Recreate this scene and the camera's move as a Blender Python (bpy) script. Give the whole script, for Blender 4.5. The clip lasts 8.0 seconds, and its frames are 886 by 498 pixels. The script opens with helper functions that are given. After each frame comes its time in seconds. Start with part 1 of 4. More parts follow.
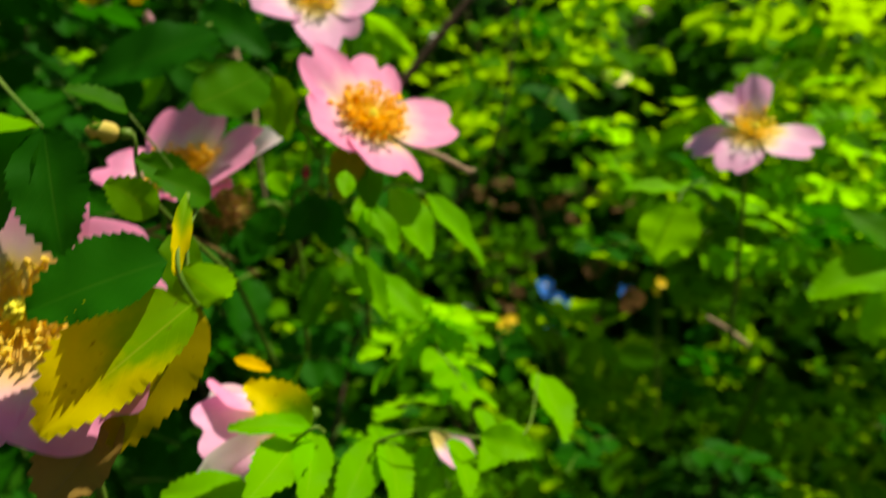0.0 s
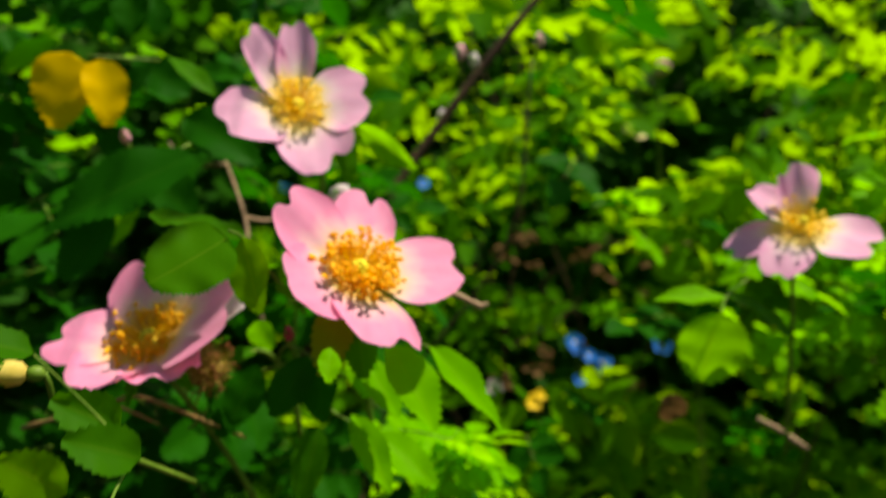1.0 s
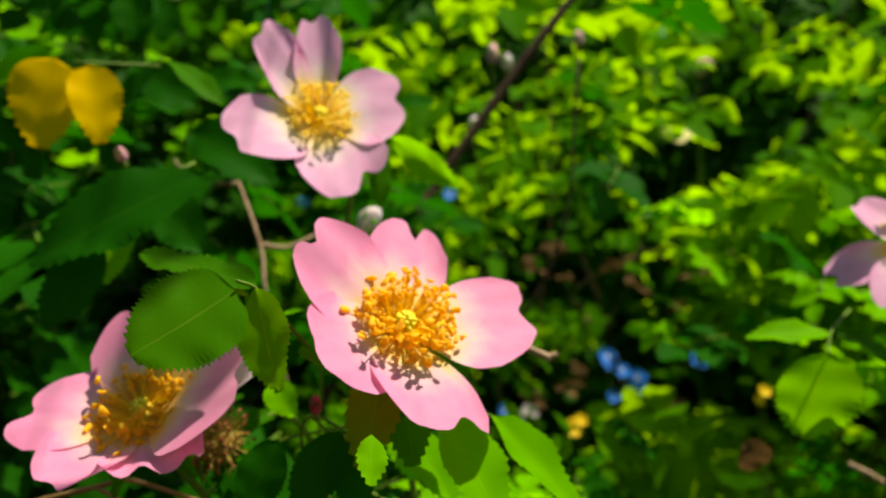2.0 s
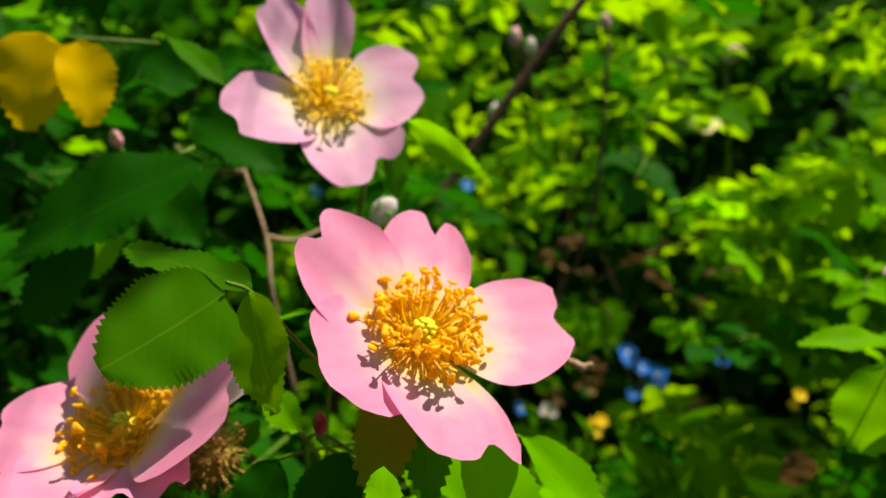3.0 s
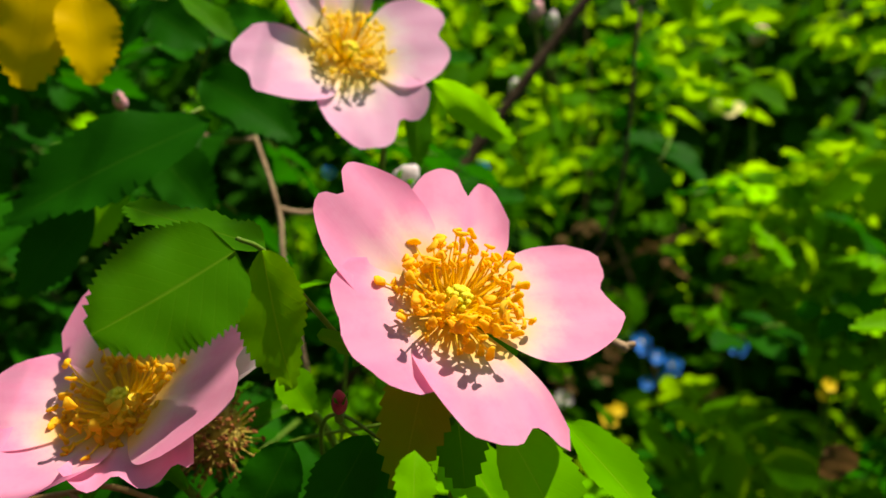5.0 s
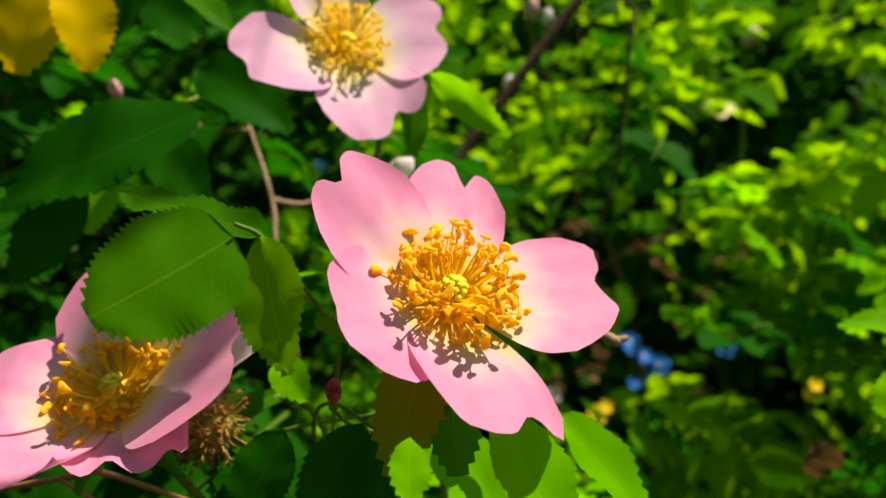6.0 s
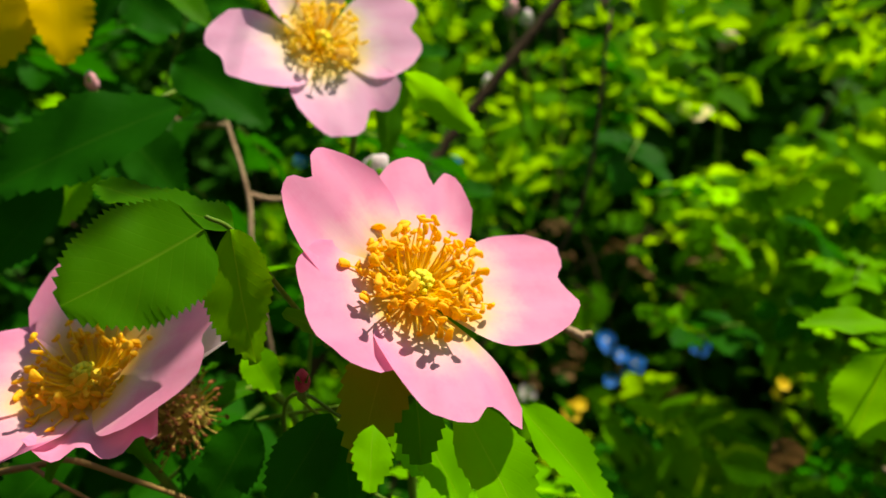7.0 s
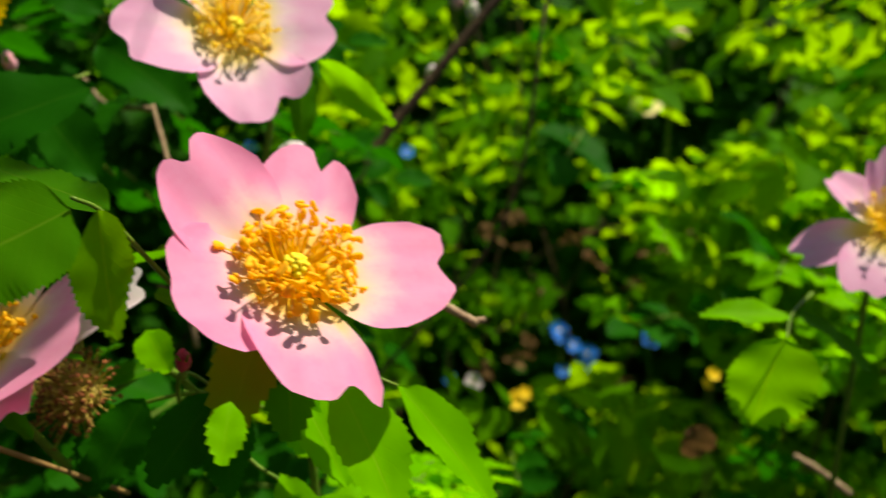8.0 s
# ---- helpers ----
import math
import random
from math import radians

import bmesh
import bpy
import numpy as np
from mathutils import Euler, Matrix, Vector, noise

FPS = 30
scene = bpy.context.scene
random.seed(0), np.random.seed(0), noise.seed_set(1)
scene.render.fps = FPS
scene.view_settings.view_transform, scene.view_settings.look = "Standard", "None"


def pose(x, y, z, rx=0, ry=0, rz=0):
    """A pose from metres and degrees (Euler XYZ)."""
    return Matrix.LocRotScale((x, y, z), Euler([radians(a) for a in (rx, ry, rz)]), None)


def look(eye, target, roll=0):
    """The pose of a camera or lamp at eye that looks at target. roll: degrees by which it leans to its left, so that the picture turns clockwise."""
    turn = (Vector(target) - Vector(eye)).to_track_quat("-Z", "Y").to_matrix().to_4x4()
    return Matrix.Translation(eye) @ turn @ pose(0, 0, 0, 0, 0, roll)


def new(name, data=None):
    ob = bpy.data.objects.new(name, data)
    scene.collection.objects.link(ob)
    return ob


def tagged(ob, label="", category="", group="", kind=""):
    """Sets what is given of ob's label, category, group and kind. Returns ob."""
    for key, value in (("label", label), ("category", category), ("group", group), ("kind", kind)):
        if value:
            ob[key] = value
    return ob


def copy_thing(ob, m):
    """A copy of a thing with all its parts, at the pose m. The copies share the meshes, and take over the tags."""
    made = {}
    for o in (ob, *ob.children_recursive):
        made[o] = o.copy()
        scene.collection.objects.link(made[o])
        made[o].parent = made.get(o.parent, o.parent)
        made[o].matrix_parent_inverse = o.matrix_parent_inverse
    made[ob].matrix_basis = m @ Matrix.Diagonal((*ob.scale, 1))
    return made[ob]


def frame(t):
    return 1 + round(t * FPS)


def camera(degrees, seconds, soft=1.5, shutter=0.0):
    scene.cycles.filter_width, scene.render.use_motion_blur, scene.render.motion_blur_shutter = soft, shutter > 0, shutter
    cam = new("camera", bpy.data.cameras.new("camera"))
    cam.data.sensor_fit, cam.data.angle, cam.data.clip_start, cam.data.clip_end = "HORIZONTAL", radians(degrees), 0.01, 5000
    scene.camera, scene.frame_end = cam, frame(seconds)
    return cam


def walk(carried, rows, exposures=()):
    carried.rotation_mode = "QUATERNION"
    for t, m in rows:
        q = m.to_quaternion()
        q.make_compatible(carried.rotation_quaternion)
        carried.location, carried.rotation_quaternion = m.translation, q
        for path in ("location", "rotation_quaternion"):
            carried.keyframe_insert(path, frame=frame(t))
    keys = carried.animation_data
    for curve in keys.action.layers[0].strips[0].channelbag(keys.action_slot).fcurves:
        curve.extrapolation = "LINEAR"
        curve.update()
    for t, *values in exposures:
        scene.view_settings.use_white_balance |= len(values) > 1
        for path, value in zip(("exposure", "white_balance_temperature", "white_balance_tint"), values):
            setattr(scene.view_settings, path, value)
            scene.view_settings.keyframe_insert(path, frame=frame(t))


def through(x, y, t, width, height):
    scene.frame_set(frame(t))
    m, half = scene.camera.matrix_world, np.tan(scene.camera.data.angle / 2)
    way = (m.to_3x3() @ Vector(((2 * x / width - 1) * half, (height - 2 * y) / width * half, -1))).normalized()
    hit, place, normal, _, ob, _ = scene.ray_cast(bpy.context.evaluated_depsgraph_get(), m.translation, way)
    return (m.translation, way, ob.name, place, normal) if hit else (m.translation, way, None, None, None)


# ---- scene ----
cam = camera(59.9, 8.0, shutter=0.5)
# close focus on the open rose, as a small lens at full aperture gives it
cam.data.dof.use_dof, cam.data.dof.focus_distance, cam.data.dof.aperture_fstop = True, 0.132, 16.5
PATH = [
    (0, (0.01, -0.015, 1.201), (-0.034, 1.963, 0.908), 0.7),
    (0.5, (0.019, -0.004, 1.219), (-0.062, 1.981, 0.988), -0.8),
    (1, (0.016, 0.029, 1.235), (-0.096, 2.015, 1.032), -2.2),
    (1.5, (0.007, 0.061, 1.239), (-0.125, 2.048, 1.053), -2.9),
    (2.8, (-0.001, 0.097, 1.241), (-0.192, 2.078, 1.042), -2.9),
    (3, (-0.002, 0.103, 1.239), (-0.197, 2.082, 1.033), -2.8),
    (3.5, (-0.003, 0.111, 1.236), (-0.212, 2.088, 1.02), -2.8),
    (4, (0.0, 0.118, 1.235), (-0.217, 2.092, 1.005), -2.4),
    (4.5, (-0.005, 0.119, 1.234), (-0.228, 2.093, 1.001), -2.4),
    (5.8, (-0.01, 0.119, 1.23), (-0.208, 2.095, 0.991), -1.4),
    (6, (-0.01, 0.118, 1.231), (-0.202, 2.094, 0.989), -1.2),
    (6.5, (-0.008, 0.115, 1.232), (-0.177, 2.094, 0.991), -0.8),
    (7, (-0.007, 0.114, 1.231), (-0.15, 2.094, 0.983), -0.3),
    (7.5, (-0.002, 0.112, 1.232), (-0.112, 2.093, 0.977), 0.2),
    (8, (0.011, 0.11, 1.231), (-0.051, 2.09, 0.957), 1.0),
]
walk(cam, [(t, look(eye, target, roll)) for t, eye, target, roll in PATH], [(0, 0.68, 7600, 15), (8, 0.68, 7600, 15)])

# ---- light ----
SUN_WAY = Vector((0.42, 0.10, 0.89)).normalized()
world = bpy.data.worlds.new("summer_sky")
scene.world = world
world.use_nodes = True
sky = world.node_tree.nodes.new("ShaderNodeTexSky")
sky.sky_type, sky.sun_disc = "NISHITA", False
sky.sun_elevation, sky.sun_rotation = math.asin(SUN_WAY.z), math.atan2(SUN_WAY.x, SUN_WAY.y)
world.node_tree.links.new(sky.outputs[0], world.node_tree.nodes["Background"].inputs[0])
world.node_tree.nodes["Background"].inputs[1].default_value = 0.075
sun = new("sun", bpy.data.lights.new("sun", "SUN"))
sun.data.energy, sun.data.angle, sun.data.color = 5.0, radians(0.53), (1.0, 0.95, 0.86)
sun.matrix_world = look(SUN_WAY * 10, (0, 0, 0))


# ---- materials ----
class Nodes:
    """Short ways to write a node tree."""

    def __init__(self, name):
        self.mat = bpy.data.materials.new(name)
        self.mat.use_nodes = True
        self.tree = self.mat.node_tree
        self.tree.nodes.clear()
        self.out = self.add("ShaderNodeOutputMaterial")

    def add(self, kind):
        return self.tree.nodes.new(kind)

    def link(self, a, b):
        self.tree.links.new(a, b)

    def put(self, value, socket):
        if isinstance(value, bpy.types.NodeSocket):
            self.link(value, socket)
        else:
            socket.default_value = value

    def math(self, op, a, b=0.0, clamp=False):
        node = self.add("ShaderNodeMath")
        node.operation, node.use_clamp = op, clamp
        self.put(a, node.inputs[0])
        self.put(b, node.inputs[1])
        return node.outputs[0]

    def band(self, value, lo, hi):
        node = self.add("ShaderNodeMapRange")
        node.interpolation_type = "SMOOTHSTEP"
        self.put(value, node.inputs[0])
        node.inputs[1].default_value, node.inputs[2].default_value = lo, hi
        return node.outputs[0]

    def mix(self, fac, a, b, blend="MIX"):
        node = self.add("ShaderNodeMix")
        node.data_type, node.blend_type = "RGBA", blend
        self.put(fac, node.inputs[0])
        self.put((*a, 1) if isinstance(a, tuple) else a, node.inputs[6])
        self.put((*b, 1) if isinstance(b, tuple) else b, node.inputs[7])
        return node.outputs[2]

    def noise(self, scale, detail=3.0, rough=0.55, vector=None):
        node = self.add("ShaderNodeTexNoise")
        node.inputs["Scale"].default_value, node.inputs["Detail"].default_value, node.inputs["Roughness"].default_value = scale, detail, rough
        if vector is None:
            vector = self.add("ShaderNodeTexCoord").outputs["Object"]
        self.link(vector, node.inputs["Vector"])
        return node.outputs["Fac"]

    def uv(self):
        sep = self.add("ShaderNodeSeparateXYZ")
        self.link(self.add("ShaderNodeTexCoord").outputs["UV"], sep.inputs[0])
        return sep.outputs[0], sep.outputs[1]

    def vec(self, x, y, z=0.0):
        node = self.add("ShaderNodeCombineXYZ")
        for value, socket in zip((x, y, z), node.inputs):
            self.put(value, socket)
        return node.outputs[0]

    def bump(self, height, strength, distance):
        node = self.add("ShaderNodeBump")
        node.inputs["Strength"].default_value, node.inputs["Distance"].default_value = strength, distance
        self.link(height, node.inputs["Height"])
        return node.outputs[0]

    def surface(self, colour, rough=0.5, normal=None, through=None, share=0.0, sheen=0.0, gloss=0.5):
        main = self.add("ShaderNodeBsdfPrincipled")
        self.put((*colour, 1) if isinstance(colour, tuple) else colour, main.inputs["Base Color"])
        self.put(rough, main.inputs["Roughness"])
        main.inputs["Specular IOR Level"].default_value = gloss
        main.inputs["Sheen Weight"].default_value = sheen
        if normal is not None:
            self.link(normal, main.inputs["Normal"])
        if through is None:
            self.link(main.outputs[0], self.out.inputs[0])
            return self.mat
        thin = self.add("ShaderNodeBsdfTranslucent")
        self.put((*through, 1) if isinstance(through, tuple) else through, thin.inputs[0])
        if normal is not None:
            self.link(normal, thin.inputs["Normal"])
        both = self.add("ShaderNodeMixShader")
        both.inputs[0].default_value = share
        self.link(main.outputs[0], both.inputs[1])
        self.link(thin.outputs[0], both.inputs[2])
        self.link(both.outputs[0], self.out.inputs[0])
        return self.mat


def leaf_material(name, dark, light, glow, vein, share=0.5, spots=0.0, single=True, rough=0.5, gloss=0.02, rim=None):
    """A leaf: blade with a pale midrib and side veins, blotches, and light that comes through."""
    n = Nodes(name)
    u, v = n.uv()
    side = n.math("ABSOLUTE", n.math("SUBTRACT", u, 0.5))
    pick = n.add("ShaderNodeObjectInfo").outputs["Random"] if single else n.add("ShaderNodeNewGeometry").outputs["Random Per Island"]
    if not single:
        pick = n.math("POWER", pick, 1.5)
    tone = n.math("ADD", n.math("MULTIPLY", pick, 0.65), n.math("MULTIPLY", n.noise(90.0), 0.45), True)
    blade = n.mix(tone, dark, light)
    mid = n.math("SUBTRACT", 1.0, n.band(side, 0.004, 0.02))
    ribs = n.math("SINE", n.math("MULTIPLY", n.math("SUBTRACT", v, n.math("MULTIPLY", side, 0.62)), 62.0))
    ribs = n.band(ribs, 0.88, 1.0)
    lines = n.math("MAXIMUM", mid, n.math("MULTIPLY", ribs, 0.14))
    colour = n.mix(n.math("MULTIPLY", lines, 0.2), blade, vein)
    shine = n.mix(n.math("MULTIPLY", lines, 0.28), n.mix(tone, tuple(c * 0.72 for c in glow), glow), vein)
    if rim:
        turned = n.band(n.math("ADD", n.math("ADD", v, n.math("MULTIPLY", side, 0.5)), n.math("MULTIPLY", n.noise(160.0, 4.0), 0.5)), 0.62, 1.04)
        colour = n.mix(turned, colour, rim)
        shine = n.mix(turned, shine, tuple(1.25 * c for c in rim))
    if spots:
        mark = n.band(n.noise(420.0, 4.0, 0.7), 0.66 - 0.1 * spots, 0.74)
        colour = n.mix(n.math("MULTIPLY", mark, 0.8), colour, (0.10, 0.045, 0.01))
        shine = n.mix(n.math("MULTIPLY", mark, 0.8), shine, (0.12, 0.05, 0.01))
    puff = n.math("ADD", n.math("MULTIPLY", lines, -1.0), n.math("MULTIPLY", n.noise(700.0), 0.5))
    return n.surface(colour, rough, n.bump(puff, 0.22, 0.0004), shine, share, gloss=gloss)


def petal_material(name, heart, base, tip, edge):
    """A rose petal: pale yellow claw, white above it, pink to the rim, with fine lengthwise veins."""
    n = Nodes(name)
    u, v = n.uv()
    fan = n.vec(n.math("MULTIPLY", u, 34.0), n.math("MULTIPLY", v, 2.2), n.math("MULTIPLY", n.add("ShaderNodeObjectInfo").outputs["Random"], 9.0))
    veins = n.noise(1.0, 3.0, 0.6, fan)
    cloud = n.noise(120.0, 3.0)
    reach = n.math("ADD", v, n.math("MULTIPLY", n.math("SUBTRACT", cloud, 0.5), 0.22))
    colour = n.mix(n.band(reach, 0.26, 0.54), heart, base)
    colour = n.mix(n.band(reach, 0.32, 0.73), colour, tip)
    rim = n.math("MULTIPLY", n.band(reach, 0.6, 1.02), n.band(cloud, 0.35, 0.75))
    colour = n.mix(n.math("MULTIPLY", rim, 0.6), colour, edge)
    blush = n.math("MULTIPLY", n.band(n.noise(260.0, 5.0, 0.65), 0.42, 0.70), n.band(v, 0.3, 0.6))
    colour = n.mix(n.math("MULTIPLY", blush, 0.38), colour, edge)
    streak = n.math("MULTIPLY", n.band(veins, 0.5, 0.72), n.band(v, 0.3, 0.7))
    colour = n.mix(n.math("MULTIPLY", streak, 0.05), colour, edge)
    puff = n.math("ADD", veins, n.math("MULTIPLY", n.noise(500.0), 0.4))
    return n.surface(colour, 0.6, n.bump(puff, 0.07, 0.0004), colour, 0.46, sheen=0.1, gloss=0.12)


def plain_material(name, a, b, scale, rough=0.6, relief=0.3, depth=0.0006, through=None, share=0.0):
    n = Nodes(name)
    fac = n.band(n.noise(scale, 5.0, 0.65), 0.3, 0.7)
    colour = n.mix(fac, a, b)
    return n.surface(colour, rough, n.bump(n.noise(scale * 2.5, 4.0), relief, depth), through, share, gloss=0.15)


LEAF = leaf_material("rose_leaf", (0.014, 0.105, 0.002), (0.040, 0.19, 0.003), (0.11, 0.44, 0.003), (0.26, 0.42, 0.03))
# Shaded twin of rose_leaf: the shade is put into darker colours.
LEAF_SHADED = leaf_material("rose_leaf_shaded", (0.003, 0.070, 0.002), (0.008, 0.105, 0.002), (0.012, 0.20, 0.002), (0.06, 0.20, 0.015), 0.42)
# Sunlit twin of rose_leaf: the sun's brightness is put into the colours.
LEAF_SUNLIT = leaf_material("rose_leaf_sunlit", (0.085, 0.36, 0.002), (0.14, 0.46, 0.003), (0.30, 0.84, 0.003), (0.44, 0.62, 0.05), 0.52)
LEAF_GOLD = leaf_material("rose_leaf_gold", (0.66, 0.44, 0.004), (0.80, 0.56, 0.005), (1.0, 0.72, 0.005), (0.7, 0.5, 0.05), 0.55, 0.3)
LEAF_TURN = leaf_material("rose_leaf_turning", (0.06, 0.24, 0.003), (0.14, 0.34, 0.004), (0.34, 0.66, 0.005), (0.6, 0.6, 0.05), 0.45, 0.6, rim=(0.62, 0.56, 0.006))
# Shade under the pink petals is put into this brown-green leaf colour.
LEAF_PETAL_SHADE = leaf_material("petal_shade_leaf", (0.12, 0.15, 0.004), (0.18, 0.21, 0.006), (0.38, 0.44, 0.006), (0.40, 0.40, 0.03), 0.5)
LEAF_OLIVE = leaf_material("olive_leaf", (0.05, 0.18, 0.002), (0.08, 0.24, 0.003), (0.20, 0.56, 0.003), (0.48, 0.60, 0.04), 0.5)
LEAF_AMBER = leaf_material("amber_leaf", (0.24, 0.20, 0.004), (0.36, 0.28, 0.005), (0.60, 0.48, 0.005), (0.5, 0.4, 0.05), 0.5, 0.4)
LEAF_DEAD = leaf_material("dead_leaf", (0.18, 0.12, 0.02), (0.32, 0.21, 0.05), (0.40, 0.26, 0.05), (0.30, 0.2, 0.1), 0.35, 0.6, True, 0.7)
LEAF_BULK = leaf_material("hedge_leaf", (0.008, 0.085, 0.002), (0.085, 0.30, 0.003), (0.36, 0.74, 0.003), (0.2, 0.38, 0.03), 0.52, 0.0, False, 0.6, 0.01)
# Darker than hedge_leaf: shade inside the hedge is put into the colour.
LEAF_FAR_SHADED = leaf_material("far_leaf_shaded", (0.005, 0.055, 0.002), (0.018, 0.11, 0.003), (0.04, 0.24, 0.003), (0.06, 0.18, 0.02), 0.35, 0.0, False, 0.6, 0.03)
LEAF_OLD = leaf_material("old_leaf", (0.07, 0.040, 0.015), (0.15, 0.09, 0.04), (0.24, 0.13, 0.04), (0.30, 0.2, 0.1), 0.3, 0.0, False, 0.8)
PETAL = petal_material("rose_petal", (0.90, 0.62, 0.12), (0.93, 0.74, 0.66), (0.91, 0.345, 0.56), (0.88, 0.245, 0.47))
PETAL_PALE = petal_material("pale_rose_petal", (0.90, 0.72, 0.20), (0.91, 0.82, 0.80), (0.85, 0.46, 0.68), (0.80, 0.34, 0.58))
PETAL_WHITE = plain_material("white_petal", (0.88, 0.84, 0.84), (0.86, 0.74, 0.79), 160.0, 0.6, 0.2, 0.0004, (0.88, 0.80, 0.82), 0.4)
FILAMENT = plain_material("filament", (0.96, 0.70, 0.05), (0.97, 0.78, 0.10), 300.0, 0.5, 0.1, 0.0002, (0.98, 0.80, 0.06), 0.6)
ANTHER = plain_material("anther", (0.93, 0.56, 0.02), (0.97, 0.70, 0.06), 900.0, 0.75, 0.3, 0.0003, (0.97, 0.66, 0.03), 0.5)
ANTHER_PALE = plain_material("pale_anther", (0.94, 0.74, 0.08), (0.97, 0.82, 0.16), 900.0, 0.75, 0.3, 0.0003, (0.98, 0.84, 0.12), 0.5)
ANTHER_OLD = plain_material("old_anther", (0.16, 0.05, 0.015), (0.25, 0.09, 0.03), 900.0, 0.8, 0.5, 0.0003)
STIGMA = plain_material("stigma", (0.66, 0.66, 0.03), (0.78, 0.70, 0.05), 900.0, 0.6, 0.6, 0.0004)
DISC = plain_material("flower_disc", (0.88, 0.62, 0.04), (0.90, 0.70, 0.08), 500.0, 0.6, 0.4, 0.0003)
GREEN_STEM = plain_material("green_stem", (0.06, 0.15, 0.010), (0.11, 0.20, 0.02), 150.0, 0.5)
RED_STEM = plain_material("red_stem", (0.20, 0.12, 0.04), (0.26, 0.18, 0.06), 120.0, 0.6)
TWIG = plain_material("grey_twig", (0.20, 0.14, 0.08), (0.36, 0.27, 0.16), 180.0, 0.85, 0.6, 0.001)
BARK = plain_material("dark_bark", (0.045, 0.03, 0.016), (0.09, 0.06, 0.03), 90.0, 0.9, 0.7, 0.002)
BUD_PINK = plain_material("pink_bud", (0.82, 0.46, 0.50), (0.74, 0.34, 0.42), 260.0, 0.6, 0.2, 0.0004)
BUD_RED = plain_material("red_bud", (0.26, 0.02, 0.04), (0.40, 0.06, 0.09), 260.0, 0.6, 0.2, 0.0004)
STRAW = plain_material("straw", (0.50, 0.40, 0.07), (0.62, 0.52, 0.13), 260.0, 0.8, 0.4, 0.0006, (0.6, 0.46, 0.12), 0.3)
BLUE = plain_material("blue_fleck", (0.004, 0.17, 0.76), (0.010, 0.25, 0.86), 200.0, 0.6, 0.2, 0.0005, (0.01, 0.26, 0.85), 0.4)
YELLOW = plain_material("yellow_petal", (0.80, 0.55, 0.01), (0.85, 0.62, 0.03), 200.0, 0.6, 0.2, 0.0005, (0.8, 0.55, 0.02), 0.3)
CREAM = plain_material("cream_petal", (0.78, 0.70, 0.28), (0.82, 0.76, 0.40), 200.0, 0.6, 0.2, 0.0005, (0.8, 0.75, 0.4), 0.3)
SOIL = plain_material("soil", (0.022, 0.016, 0.009), (0.050, 0.036, 0.020), 9.0, 0.95, 0.8, 0.02)


# ---- building helpers ----
def part(name, mesh, material, parent=None, label="", m=None):
    """Links a bmesh or a mesh as ONE object under a thing or a part."""
    if isinstance(mesh, bmesh.types.BMesh):
        data = bpy.data.meshes.new(name)
        mesh.to_mesh(data)
        mesh.free()
        data.materials.append(material)
        data.polygons.foreach_set("use_smooth", [True] * len(data.polygons))
        mesh = data
    ob = new(name, mesh)
    if parent is not None:
        ob.parent = parent
    if m is not None:
        ob.matrix_basis = m
    if label:
        ob["label"] = label
    return ob


def empty(name, m, label, category, group=""):
    ob = new(name)
    ob.empty_display_size = 0.01
    ob.matrix_basis = m
    return tagged(ob, label, category, group)


def sheet(rows, cols, place):
    """A grid of rows x cols quads, its points given by place(u, v), u from -1 to 1 and v from 0 to 1, with UVs."""
    bm = bmesh.new()
    layer = bm.loops.layers.uv.new("UVMap")
    grid = [[bm.verts.new(place(2 * c / cols - 1, r / rows)) for c in range(cols + 1)] for r in range(rows + 1)]
    for r in range(rows):
        for c in range(cols):
            face = bm.faces.new((grid[r][c], grid[r][c + 1], grid[r + 1][c + 1], grid[r + 1][c]))
            for loop, (a, b) in zip(face.loops, ((c, r), (c + 1, r), (c + 1, r + 1), (c, r + 1))):
                loop[layer].uv = (a / cols, b / rows)
    return bm


def leaf_bm(length, width, teeth=13, fold=0.25, droop=0.15, wave=0.04, seed=0, blunt=0.0, bite=0.032):
    """A toothed leaflet from the origin along +Y, its upper face to +Z."""
    phase = seed * 2.399
    rows = 2 * teeth

    def place(u, v):
        k = round(v * rows)
        body = math.sin(math.pi * min(1.0, v) ** (0.82 - 0.12 * blunt)) ** (0.72 - 0.2 * blunt) if 0 < v < 1 else 0.0
        half = width / 2 * max(body, 0.02)
        along = v
        if abs(u) > 0.99 and 0 < k < rows:
            if k % 2:
                half += width * (bite + 0.010 * math.sin(k * 1.7 + phase))
                along += 0.75 / rows
            else:
                half -= width * 0.012
        x = u * half
        y = along * length
        z = abs(u) * half * fold - droop * length * v * v + wave * length * math.sin(5 * v + phase) * u * body
        z += wave * 0.35 * length * math.sin(17 * v + 3 * abs(u) + phase) * abs(u)
        x += 0.03 * length * math.sin(2.2 * v + phase)
        return x, y, z

    return sheet(rows, 6, place)


